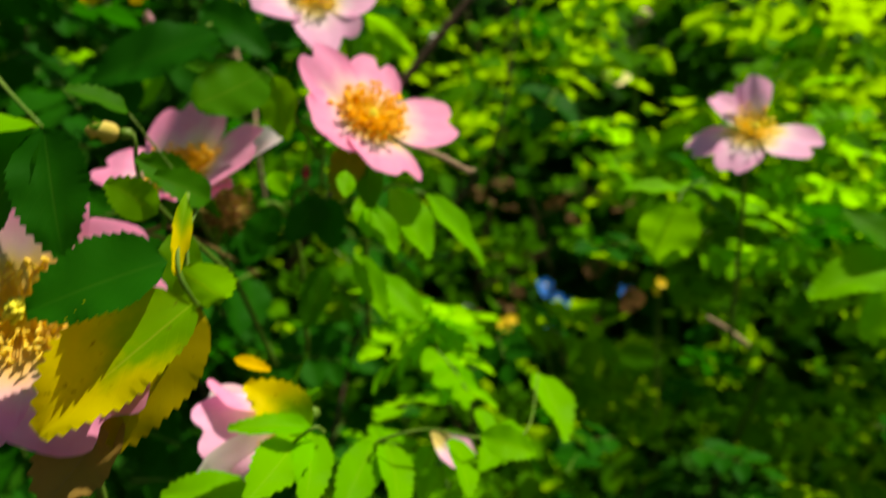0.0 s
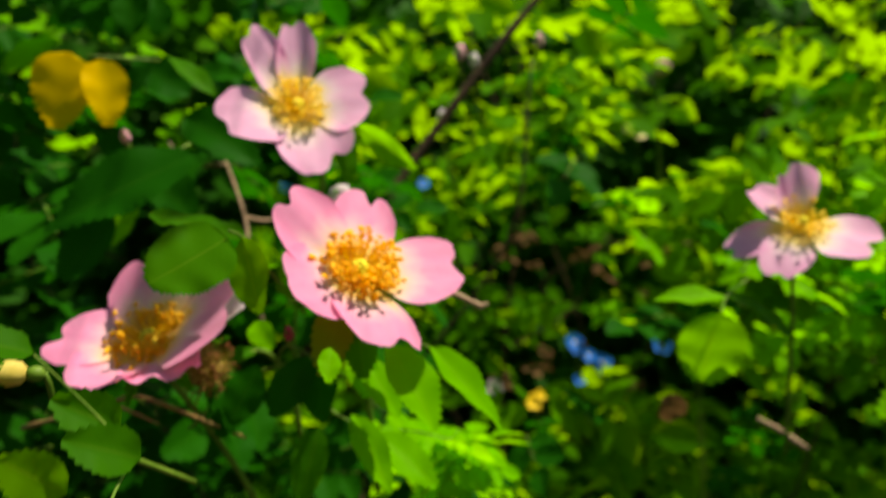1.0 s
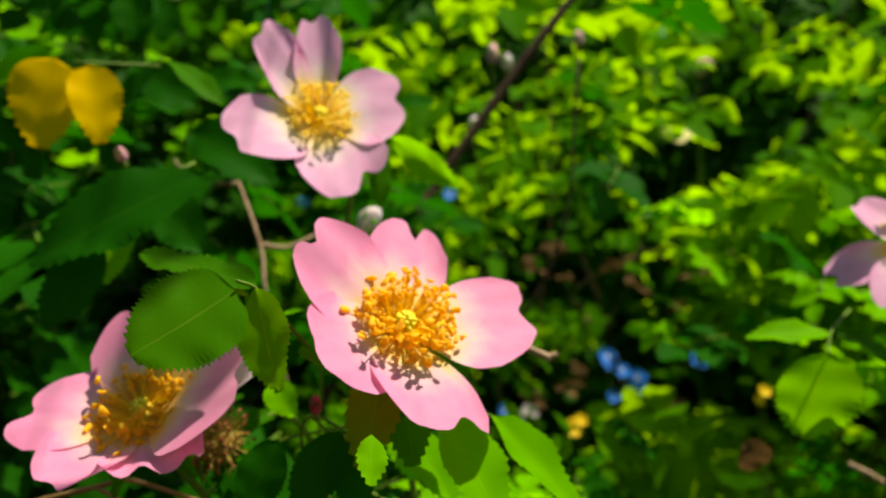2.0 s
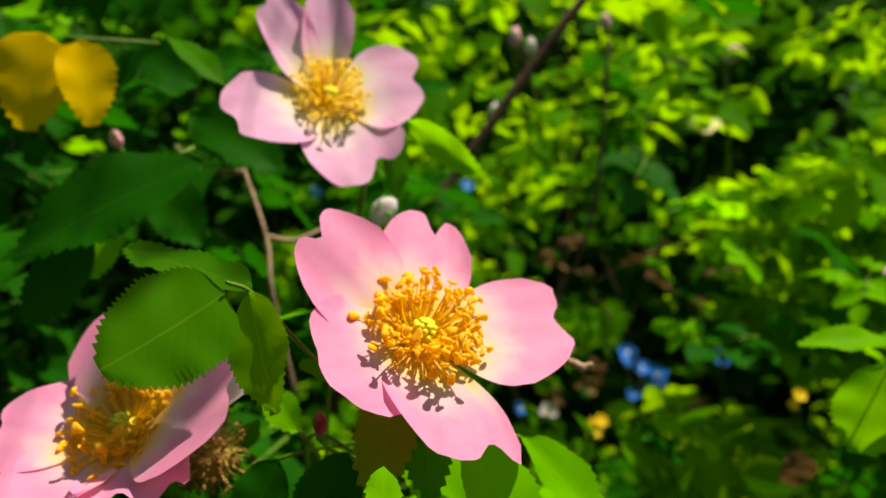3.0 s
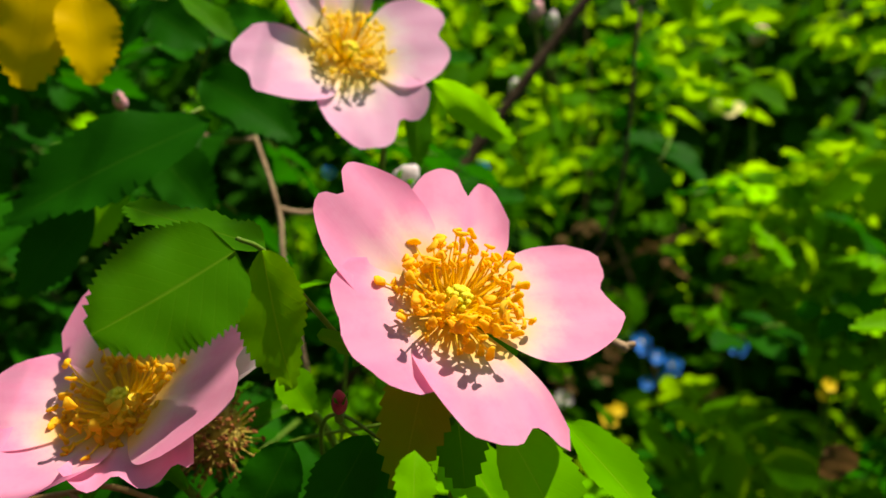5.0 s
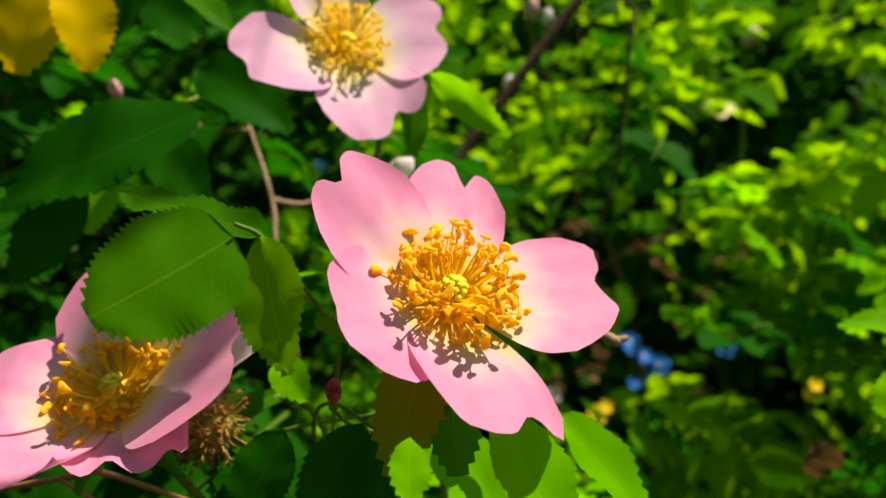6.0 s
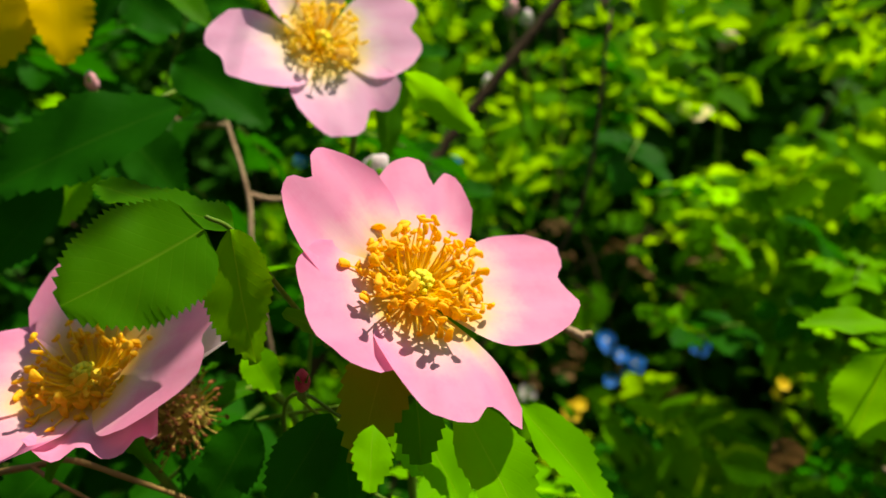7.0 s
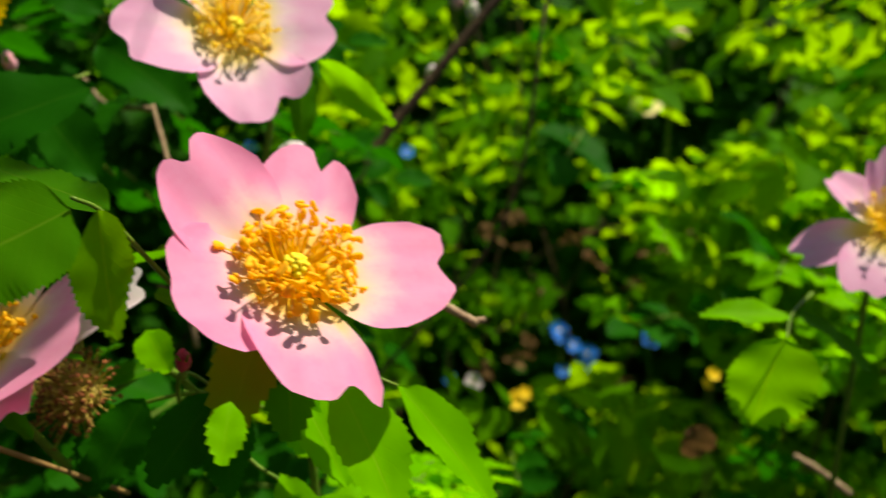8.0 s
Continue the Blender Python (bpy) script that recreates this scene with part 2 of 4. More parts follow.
def petal_bm(length, width, notch=0.14, shift=0.0, cup=0.12, flick=0.1, skew=0.0, seed=0, roll=0.0, point=0.0, res=18, sharp=0.24):
    """A heart-shaped petal from the origin along +Y, hollow to +Z."""
    phase = seed * 1.7

    def place(u, v):
        g = 0.16 + 0.84 * math.sin(min(1.0, v / 0.80) * math.pi / 2) ** 1.15
        reach = 1 - notch * math.exp(-(((u - shift) / sharp) ** 2)) - 0.36 * abs(u) ** 3.2 + skew * u + point * math.exp(-(((u + 0.88) / 0.16) ** 2))
        reach += 0.010 * math.sin(7.3 * u + 2 * phase) + 0.005 * math.sin(17.0 * u + phase)
        x = u * width / 2 * g
        y = v * reach * length
        z = length * (cup * v ** 1.6 * (0.35 + 0.65 * u * u) + 0.10 * v - flick * v ** 4)
        z += length * roll * max(0.0, abs(u) - 0.55) * v
        z += length * 0.014 * math.sin(4.2 * u + 2.5 * v + phase) * v + length * 0.005 * math.sin(11 * u + phase) * v * v
        return x, y, z

    return sheet(res, res, place)


def tube_bm(points, r0, r1, sides=7, knots=0.0, steps=6):
    """A round stem along a smooth curve through the points, from radius r0 to r1."""
    pts = [Vector(p) for p in points]
    line = []
    for i in range(len(pts) - 1):
        a, b = pts[i], pts[i + 1]
        ta = (b - pts[i - 1]) / 2 if i else b - a
        tb = (pts[i + 2] - a) / 2 if i + 2 < len(pts) else b - a
        for k in range(steps):
            s = k / steps
            line.append(a * (2 * s**3 - 3 * s**2 + 1) + ta * (s**3 - 2 * s**2 + s) + b * (3 * s**2 - 2 * s**3) + tb * (s**3 - s**2))
    line.append(pts[-1])
    bm = bmesh.new()
    rings, side = [], None
    for i, p in enumerate(line):
        way = (line[min(i + 1, len(line) - 1)] - line[max(i - 1, 0)]).normalized()
        if side is None:
            side = way.orthogonal().normalized()
        side = (side - way * side.dot(way)).normalized()
        up = way.cross(side)
        r = r0 + (r1 - r0) * i / (len(line) - 1)
        r *= 1 + knots * math.sin(i * 2.3) * math.sin(i * 0.9)
        rings.append([bm.verts.new(p + (side * math.cos(a) + up * math.sin(a)) * r) for a in (2 * math.pi * k / sides for k in range(sides))])
    for a, b in zip(rings, rings[1:]):
        for k in range(sides):
            bm.faces.new((a[k], a[(k + 1) % sides], b[(k + 1) % sides], b[k]))
    bm.faces.new(rings[0][::-1])
    bm.faces.new(rings[-1])
    return bm


def lathe_bm(profile, sides=12, ripple=0.0, count=5):
    """A body turned about Z from (radius, height) pairs."""
    bm = bmesh.new()
    rings = []
    for r, z in profile:
        rings.append([bm.verts.new((r * (1 + ripple * math.cos(count * a)) * math.cos(a), r * (1 + ripple * math.cos(count * a)) * math.sin(a), z)) for a in (2 * math.pi * k / sides for k in range(sides))])
    for a, b in zip(rings, rings[1:]):
        for k in range(sides):
            bm.faces.new((a[k], a[(k + 1) % sides], b[(k + 1) % sides], b[k]))
    bm.faces.new(rings[0][::-1])
    bm.faces.new(rings[-1])
    return bm


def stand(base, way, face):
    """The pose with +Y along way and +Z as near to face as can be."""
    y = Vector(way).normalized()
    z = Vector(face)
    z = (z - y * z.dot(y)).normalized()
    x = y.cross(z)
    m = Matrix((x, y, z)).transposed().to_4x4()
    m.translation = base
    return m


def facing(centre, normal, spin=0.0):
    """The pose of a flower: +Z along its normal, +X level, then turned by spin degrees."""
    z = Vector(normal).normalized()
    x = Vector((0, 0, 1)).cross(z).normalized()
    m = Matrix((x, z.cross(x), z)).transposed().to_4x4()
    m.translation = centre
    return m @ pose(0, 0, 0, 0, 0, spin)


def compound_leaf(label, leaflets, stalk=(), material=LEAF, stalk_material=GREEN_STEM, thick=0.0006, group=""):
    """A rose leaf in world places: leaflets as (base, tip, width share, face, options), and the stalk's line."""
    first = Vector(stalk[0] if stalk else leaflets[0][0])
    thing = empty("rose_leaf", Matrix.Translation(first), label, "leaf", group)
    for i, (base, tip, share, face, opts) in enumerate(leaflets):
        opts = dict(opts)
        mat = opts.pop("mat", material)
        base, tip = Vector(base), Vector(tip)
        length = (tip - base).length
        opts.setdefault("seed", i + round(1000 * abs(base.x)))
        note = opts.pop("label", "")
        part("leaflet", leaf_bm(length, length * share, **opts), mat, thing, note, Matrix.Translation(-first) @ stand(base, tip - base, face))
    if stalk:
        part("stalk", tube_bm([Vector(p) - first for p in stalk], thick, thick * 0.6), stalk_material, thing)
    return thing


# ---- stamens, shared by all the roses ----
def filament_bm(length, bend, seed):
    pts = [(0.0007 * math.sin(seed + 2 * s) * s, bend * length * s * s, length * s * (1 - 0.18 * bend * s)) for s in (0, 0.35, 0.7, 1.0)]
    return tube_bm(pts, 0.00023, 0.00015, 5, 0.0, 2), pts[-1]


def anther_bm(curl=0.5, seed=0):
    """A split anther: two flat lobes, bent like a bean."""
    bm = bmesh.new()
    bmesh.ops.create_icosphere(bm, subdivisions=2, radius=1.0)
    for v in bm.verts:
        x, y, z = v.co
        wide = 0.00062 * (1 + 0.25 * math.sin(2.2 * y + seed)) * (1 - 0.3 * math.exp(-((y / 0.3) ** 2)))
        groove = 1 - 0.5 * math.exp(-((x / 0.3) ** 2)) * (1 if z > -0.2 else 0.5)
        v.co = Vector((1.15 * x * wide + curl * 0.0007 * (y * y - 0.4), y * 0.00112, z * 0.00046 * groove + 0.0003 * math.sin(2 * y + seed)))
    return bm


STAMENS = []
for i in range(8):
    bm, end = filament_bm(0.0062 + 0.0006 * i, (-0.30, 0.05, -0.45, -0.15, 0.15, -0.35, -0.2, -0.05)[i], i)
    data = bpy.data.meshes.new("stamen")
    bm.to_mesh(data)
    bm.free()
    data.materials.append(FILAMENT)
    STAMENS.append((data, end))
ANTHERS = {}
for key, mat in (("fresh", ANTHER), ("pale", ANTHER_PALE), ("old", ANTHER_OLD)):
    ANTHERS[key] = []
    for k in range(4):
        bm = anther_bm((0.5, -0.6, 1.0, 0.1)[k], 1.9 * k)
        data = bpy.data.meshes.new("anther")
        bm.to_mesh(data)
        bm.free()
        data.materials.append(mat)
        data.polygons.foreach_set("use_smooth", [True] * len(data.polygons))
        ANTHERS[key].append(data)


def rose_flower(label, centre, normal, petals, stamens=90, spin=0.0, material=PETAL, size=1.0, seed=0, stem=(), sepal_len=0.017, group="dog roses", spread=1.0, anther="fresh"):
    """An open five-petalled rose. petals: (turn, length, width, lift, options) with degrees and metres."""
    rng = random.Random(seed)
    m = facing(centre, normal, spin)
    thing = empty("rose_flower", m, label, "flower", group)
    for i, (turn, length, width, lift, opts) in enumerate(petals):
        opts = dict(opts)
        mat = opts.pop("mat", material)
        note = opts.pop("label", "")
        sink = opts.pop("sink", 0.0)
        tilt = opts.pop("tilt", 0.0)
        bm = petal_bm(length, width, seed=seed + i * 1.3, **opts)
        place = pose(0, 0, 0, 0, 0, turn - 90) @ pose(0, 0.0015, -0.0012 - 0.0003 * (i % 2) - sink, lift, 0, 0) @ pose(0, 0, 0, 0, tilt, 0)
        part("petal", bm, mat, thing, note, place)
    part("disc", lathe_bm([(0.0036, -0.0022), (0.0042, -0.0006), (0.0036, 0.0006), (0.0018, 0.0010), (0.0006, 0.0009)], 14), DISC, thing)
    bm = bmesh.new()
    for k in range(16):
        a, r = k * 2.4, 0.00045 * math.sqrt(k)
        bmesh.ops.create_icosphere(bm, subdivisions=1, radius=0.0008, matrix=Matrix.Translation((1.3 * r * math.cos(a), 1.3 * r * math.sin(a), 0.0038 - 0.00012 * k)))
    bmesh.ops.create_cone(bm, segments=8, radius1=0.0013, radius2=0.0019, depth=0.0030, cap_ends=True, matrix=Matrix.Translation((0, 0, 0.0018)))
    part("stigma", bm, STIGMA, thing)
    for k in range(stamens):
        data, end = STAMENS[rng.randrange(8)]
        a = k * 137.508
        share = (k + 0.5) / stamens
        lean = (40 + 44 * share ** 0.8) * spread + rng.uniform(-9, 9)
        r = 0.0018 + 0.0016 * share
        s = size * rng.uniform(0.62, 1.14)
        place = pose(0, 0, 0, 0, 0, a + rng.uniform(-9, 9)) @ pose(0, r, 0.0002, -lean, rng.uniform(-16, 16), rng.uniform(-12, 12)) @ Matrix.Diagonal((s, s, s, 1))
        stamen = part("stamen", data, None, thing, "", place)
        part("anther", rng.choice(ANTHERS[anther]), None, stamen, "", Matrix.Translation(end) @ pose(0, 0, 0.0002, rng.uniform(-40, 60), rng.uniform(-40, 40), rng.uniform(0, 180)) @ Matrix.Diagonal((*[rng.uniform(1.0, 1.4)] * 3, 1)))
    part("hip", lathe_bm([(0.0009, -0.0105), (0.0022, -0.0088), (0.0030, -0.0062), (0.0027, -0.0036), (0.0034, -0.0022)], 12), GREEN_STEM, thing)
    for k in range(5):
        bm = leaf_bm(sepal_len, 0.0048, 5, 0.35, 0.25, 0.05, k)
        part("sepal", bm, LEAF, thing, "", pose(0, 0, 0, 0, 0, 72 * k + 20) @ pose(0, 0.0024, -0.0030, -18, 0, 0))
    if stem:
        back = m.inverted()
        part("stem", tube_bm([(0, 0, -0.0098)] + [back @ Vector(p) for p in stem], 0.0009, 0.0012, 8, 0.05), GREEN_STEM, thing)
    return thing


# ---- ground ----
bm = bmesh.new()
bmesh.ops.create_grid(bm, x_segments=60, y_segments=60, size=1.0)
for v in bm.verts:
    far = max(abs(v.co.x), abs(v.co.y))
    k = 3.0 + 400.0 * far ** 4
    v.co = Vector((v.co.x * k, v.co.y * k, 0))
    v.co.z = 0.04 * noise.noise(v.co * 1.7) if far < 0.6 else 0.0
tagged(part("ground", bm, SOIL), "dark bare soil under the rose hedge", "ground", kind="structure")

# ---- the open roses ----
rose_flower("open pink dog rose with golden stamens facing the light", (-0.0218, 0.2527, 1.2062), (0.367, -0.539, 0.758), [
    (127, 0.0312, 0.0248, 19, dict(notch=0.11, shift=-0.04, skew=0.05, point=0.03, cup=0.02, flick=0.0, sharp=0.20, sink=0.0017, tilt=-6)),
    (67, 0.0326, 0.0211, 3, dict(notch=0.18, shift=0.20, skew=0.01, cup=0.01, tilt=1.7, sharp=0.16, flick=0.0)),
    (-10, 0.0318, 0.0282, 0, dict(notch=0.10, shift=-0.18, skew=-0.09, point=0.10, cup=0.01, tilt=-0.7, sharp=0.28, flick=0.0)),
    (-97, 0.0278, 0.0222, -2, dict(notch=0.19, shift=-0.51, skew=-0.20, point=0.17, cup=0.03, tilt=0.5, sharp=0.30, flick=0.0)),
    (-169, 0.0234, 0.0268, 7, dict(notch=0.05, shift=0.33, cup=0.0, tilt=-9.0, sharp=0.30, flick=0.0, sink=0.0006)),
], 170, seed=3, stem=[(-0.028, 0.276, 1.190), (-0.029, 0.298, 1.165), (-0.030, 0.32, 1.11)])
rose_flower("half-shaded pink dog rose below a broad leaf", (-0.0888, 0.2583, 1.1862), (-0.109, -0.555, 0.825), [
    (193, 0.0285, 0.0250, 18, dict(notch=0.16, shift=-0.08, cup=0.04, flick=0.08, skew=-0.15)),
    (101, 0.0308, 0.0292, 24, dict(notch=0.14, shift=-0.17, cup=0.03, flick=-0.01, skew=0.14)),
    (4, 0.0335, 0.0350, 19, dict(notch=0.10, shift=-0.13, cup=0.04, flick=0.03, skew=0.02)),
    (-48, 0.0262, 0.0230, 4, dict(notch=0.22, shift=0.30, cup=0.10, flick=-0.04, skew=-0.10, roll=0.05, point=0.25)),
    (-108, 0.0265, 0.0225, 8, dict(notch=0.06, shift=-0.11, cup=0.10, flick=-0.05, skew=-0.04)),
    (30, 0.0370, 0.0200, 9, dict(notch=0.05, cup=0.1, flick=0.0, sink=0.0035, mat=PETAL_WHITE, label="white curled outer petal")),
], 165, spread=1.2, seed=8, stem=[(-0.088, 0.272, 1.168), (-0.08, 0.29, 1.14), (-0.07, 0.31, 1.10)])
rose_flower("pale pink dog rose behind the others", (-0.0576, 0.3363, 1.2625), (0.452, -0.739, 0.499), [
    (200, 0.0335, 0.0262, 7, dict(notch=0.06, cup=0.05, flick=0.03, skew=0.04)),
    (-80, 0.0298, 0.0325, -1, dict(notch=0.21, shift=-0.38, cup=0.12, flick=0.06, skew=0.05, roll=0.11)),
    (6, 0.0303, 0.0300, 6, dict(notch=0.13, shift=-0.05, cup=0.05, flick=0.04, skew=-0.12)),
    (85, 0.0345, 0.0165, 13, dict(notch=0.05, shift=-0.05, cup=0.13, flick=0.03, skew=0.07, roll=0.05)),
    (124, 0.0332, 0.0190, 18, dict(notch=0.07, shift=-0.11, cup=0.07, flick=0.01, skew=0.09)),
], 90, material=PETAL_PALE, anther="pale", seed=5, stem=[(-0.052, 0.352, 1.24), (-0.056, 0.362, 1.22), (-0.062, 0.38, 1.17)])
rose_flower("pale dog rose with drooping petals, seen from the side", (0.1542, 0.3732, 1.2055), (0.006, -0.572, 0.82), [
    (189, 0.0325, 0.0190, -18, dict(notch=0.12, shift=-0.24, cup=0.05, flick=0.06, skew=-0.07)),
    (-124, 0.0307, 0.0215, -14, dict(notch=0.09, shift=-0.07, cup=0.05, flick=0.04, skew=0.05)),
    (-29, 0.0303, 0.0330, -8, dict(notch=0.18, cup=0.04, flick=-0.02, skew=-0.12)),
    (100, 0.0265, 0.0205, 40, dict(notch=0.12, shift=-0.3, cup=0.18, flick=0.01, skew=0.10, roll=0.07)),
    (140, 0.0250, 0.0217, 22, dict(notch=0.05, shift=-0.15, cup=0.12, flick=0.08, skew=-0.12)),
], 60, material=PETAL_PALE, anther="pale", seed=11, stem=[(0.158, 0.392, 1.18), (0.165, 0.41, 1.15), (0.17, 0.43, 1.08)])

# the rose close by on the edge of the path, half hidden by its leaves
rose_flower("wide open pink dog rose half hidden by leaves", (-0.0745, 0.128, 1.166), (0.15, -0.85, 0.5), [
    (95, 0.0300, 0.0270, 8, dict(notch=0.12, cup=0.12)),
    (20, 0.0262, 0.0280, 4, dict(notch=0.12, cup=0.1)),
    (-50, 0.0300, 0.0290, 4, dict(notch=0.12, cup=0.1)),
    (-122, 0.0300, 0.0290, 4, dict(notch=0.12, cup=0.1)),
    (167, 0.0300, 0.0280, 8, dict(notch=0.12, cup=0.1)),
], 130, size=0.72, spread=1.3, anther="pale", seed=21, stem=[(-0.078, 0.15, 1.15), (-0.08, 0.17, 1.10)])
rose_flower("half-open white and pink rose among yellowing leaves", (-0.0400, 0.196, 1.1185), (-0.90, -0.28, -0.22), [
    (-95, 0.0390, 0.0300, 56, dict(notch=0.04, cup=0.10, flick=0.05, skew=0.1, mat=PETAL_WHITE, label="white outer petal")),
    (-42, 0.0370, 0.0300, 54, dict(notch=0.04, cup=0.10, flick=0.05, mat=PETAL_WHITE)),
    (40, 0.0270, 0.0240, 58, dict(notch=0.1, cup=0.25)),
    (110, 0.0250, 0.0240, 44, dict(notch=0.1, cup=0.20, mat=PETAL)),
    (190, 0.0320, 0.0280, 40, dict(notch=0.1, cup=0.20, mat=PETAL_WHITE)),
    (20, 0.0190, 0.0080, -30, dict(notch=0.0, cup=0.30, flick=-0.1, roll=0.3, mat=PETAL_WHITE, label="white curled petal bent back")),
], 12, material=PETAL_PALE, seed=23, stem=[(-0.050, 0.212, 1.093), (-0.05, 0.23, 1.05)])

# ---- leaves close to the roses ----
TO_CAM = (0.0, -0.75, 0.65)
compound_leaf("broad green toothed rose leaf beside the open rose", [
    ((-0.0540, 0.233, 1.2195), (-0.0716, 0.221, 1.2092), 0.96, (-0.15, -0.9, 0.4), dict(teeth=23, fold=0.06, droop=0.02, blunt=1.0)),
    ((-0.0510, 0.236, 1.2185), (-0.0440, 0.226, 1.1995), 0.54, (-0.25, -0.93, 0.0), dict(teeth=18, fold=0.15, droop=0.05, mat=LEAF_OLIVE)),
    ((-0.0540, 0.245, 1.2178), (-0.0895, 0.268, 1.2270), 0.27, (0.0, -0.5, 0.85), dict(teeth=16, fold=0.12, droop=0.04)),
], [(-0.0416, 0.265, 1.1920), (-0.0469, 0.251, 1.2062), (-0.0505, 0.238, 1.2180), (-0.0530, 0.232, 1.2212)], LEAF)
compound_leaf("small narrow olive leaf under the open rose", [
    ((-0.0330, 0.248, 1.1975), (-0.0440, 0.242, 1.2040), 0.34, (0.1, -0.6, 0.8), dict(teeth=4, fold=0.3, droop=0.02)),
], material=LEAF)
compound_leaf("hanging toothed leaf tinted as shaded by the open rose", [
    ((-0.0262, 0.247, 1.1985), (-0.0292, 0.234, 1.1800), 0.50, (-0.1, -0.95, 0.25), dict(teeth=9, bite=0.06, fold=0.15, droop=0.05, blunt=0.7)),
    # Sunlit tip added as a lighter leaflet of its own.
    ((-0.0258, 0.2270, 1.1895), (-0.0257, 0.2195, 1.1822), 0.56, (0.4, -0.6, 0.7), dict(teeth=8, bite=0.07, fold=0.2, blunt=-0.6, droop=0.05, mat=LEAF_SUNLIT, label="leaflet in sunlit lime colour")),
    ((-0.0227, 0.250, 1.1920), (-0.0208, 0.243, 1.1765), 0.56, (0.0, -0.9, 0.35), dict(teeth=9, bite=0.06, fold=0.2, droop=0.05, blunt=0.4, mat=LEAF)),
], material=LEAF_PETAL_SHADE)
# Added leaf, mostly hidden by the open rose, to shade what hangs below.
compound_leaf("mostly hidden green leaf added behind the open rose for shade", [
    ((-0.0560, 0.296, 1.2040), (-0.0800, 0.290, 1.2000), 0.80, (0.42, 0.20, 0.88), dict(teeth=12, fold=0.1)),
    ((-0.0500, 0.302, 1.2040), (-0.0160, 0.300, 1.2060), 0.75, (0.35, 0.25, 0.90), dict(teeth=12, fold=0.1)),
    ((-0.0540, 0.306, 1.2040), (-0.0500, 0.338, 1.2000), 0.75, (0.35, 0.25, 0.90), dict(teeth=12, fold=0.1)),
], [(-0.062, 0.320, 1.150), (-0.056, 0.312, 1.190), (-0.0530, 0.300, 1.2040)], LEAF)
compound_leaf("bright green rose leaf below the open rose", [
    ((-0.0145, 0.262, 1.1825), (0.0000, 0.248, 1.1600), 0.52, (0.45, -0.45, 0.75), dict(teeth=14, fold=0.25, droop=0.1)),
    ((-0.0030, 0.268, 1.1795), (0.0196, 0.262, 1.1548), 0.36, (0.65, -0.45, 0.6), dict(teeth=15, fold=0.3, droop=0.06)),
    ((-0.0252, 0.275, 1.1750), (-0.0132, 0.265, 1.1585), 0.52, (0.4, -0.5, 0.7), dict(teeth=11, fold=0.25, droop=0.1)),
], [(-0.0300, 0.290, 1.1650), (-0.0240, 0.277, 1.1760), (-0.0140, 0.268, 1.1830), (-0.0030, 0.268, 1.1795)], LEAF_SUNLIT)
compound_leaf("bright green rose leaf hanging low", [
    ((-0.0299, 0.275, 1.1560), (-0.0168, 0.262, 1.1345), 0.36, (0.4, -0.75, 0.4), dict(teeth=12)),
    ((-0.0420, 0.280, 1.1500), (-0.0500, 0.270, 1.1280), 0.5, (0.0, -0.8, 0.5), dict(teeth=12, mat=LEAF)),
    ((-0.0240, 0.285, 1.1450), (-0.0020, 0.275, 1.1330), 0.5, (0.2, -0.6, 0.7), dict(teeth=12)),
], [(-0.0480, 0.295, 1.1660), (-0.0400, 0.283, 1.1560), (-0.0240, 0.285, 1.1450)], LEAF_SUNLIT)
compound_leaf("lime green leaf behind the pale rose", [
    ((-0.0360, 0.349, 1.2545), (-0.0125, 0.343, 1.2360), 0.32, (-0.4, -0.85, 0.0), dict(teeth=12, droop=0.12)),
    ((-0.0405, 0.350, 1.2530), (-0.0383, 0.345, 1.2310), 0.42, (0.5, -0.7, 0.3), dict(teeth=12, mat=LEAF)),
], [(-0.0480, 0.360, 1.2460), (-0.0400, 0.351, 1.2540)], LEAF_SUNLIT)
compound_leaf("yellow turning rose leaf", [
    ((-0.1546, 0.350, 1.2900), (-0.1602, 0.341, 1.2590), 0.72, (0.4, -0.6, 0.6), dict(teeth=12, blunt=0.5)),
    ((-0.1446, 0.350, 1.2870), (-0.1375, 0.345, 1.2600), 0.66, (0.45, -0.55, 0.6), dict(teeth=12, blunt=0.5)),
], [(-0.130, 0.380, 1.290), (-0.150, 0.352, 1.2890)], LEAF_GOLD)
# Shade here sits in the dark leaf tone; one leaflet has the lit tone.
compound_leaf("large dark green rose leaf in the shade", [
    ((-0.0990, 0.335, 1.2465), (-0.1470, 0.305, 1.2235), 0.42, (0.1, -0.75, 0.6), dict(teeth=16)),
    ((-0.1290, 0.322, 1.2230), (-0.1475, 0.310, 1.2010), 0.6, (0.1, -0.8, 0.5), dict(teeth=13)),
    ((-0.1275, 0.333, 1.2320), (-0.1320, 0.323, 1.2120), 0.70, (0.15, -0.9, 0.35), dict(teeth=12, mat=LEAF_SUNLIT, label="leaflet in sunlit lime colour")),
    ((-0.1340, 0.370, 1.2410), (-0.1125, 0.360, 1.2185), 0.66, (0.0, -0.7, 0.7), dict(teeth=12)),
], [(-0.105, 0.345, 1.250), (-0.1190, 0.330, 1.2400), (-0.1290, 0.322, 1.2230)], LEAF_SHADED)
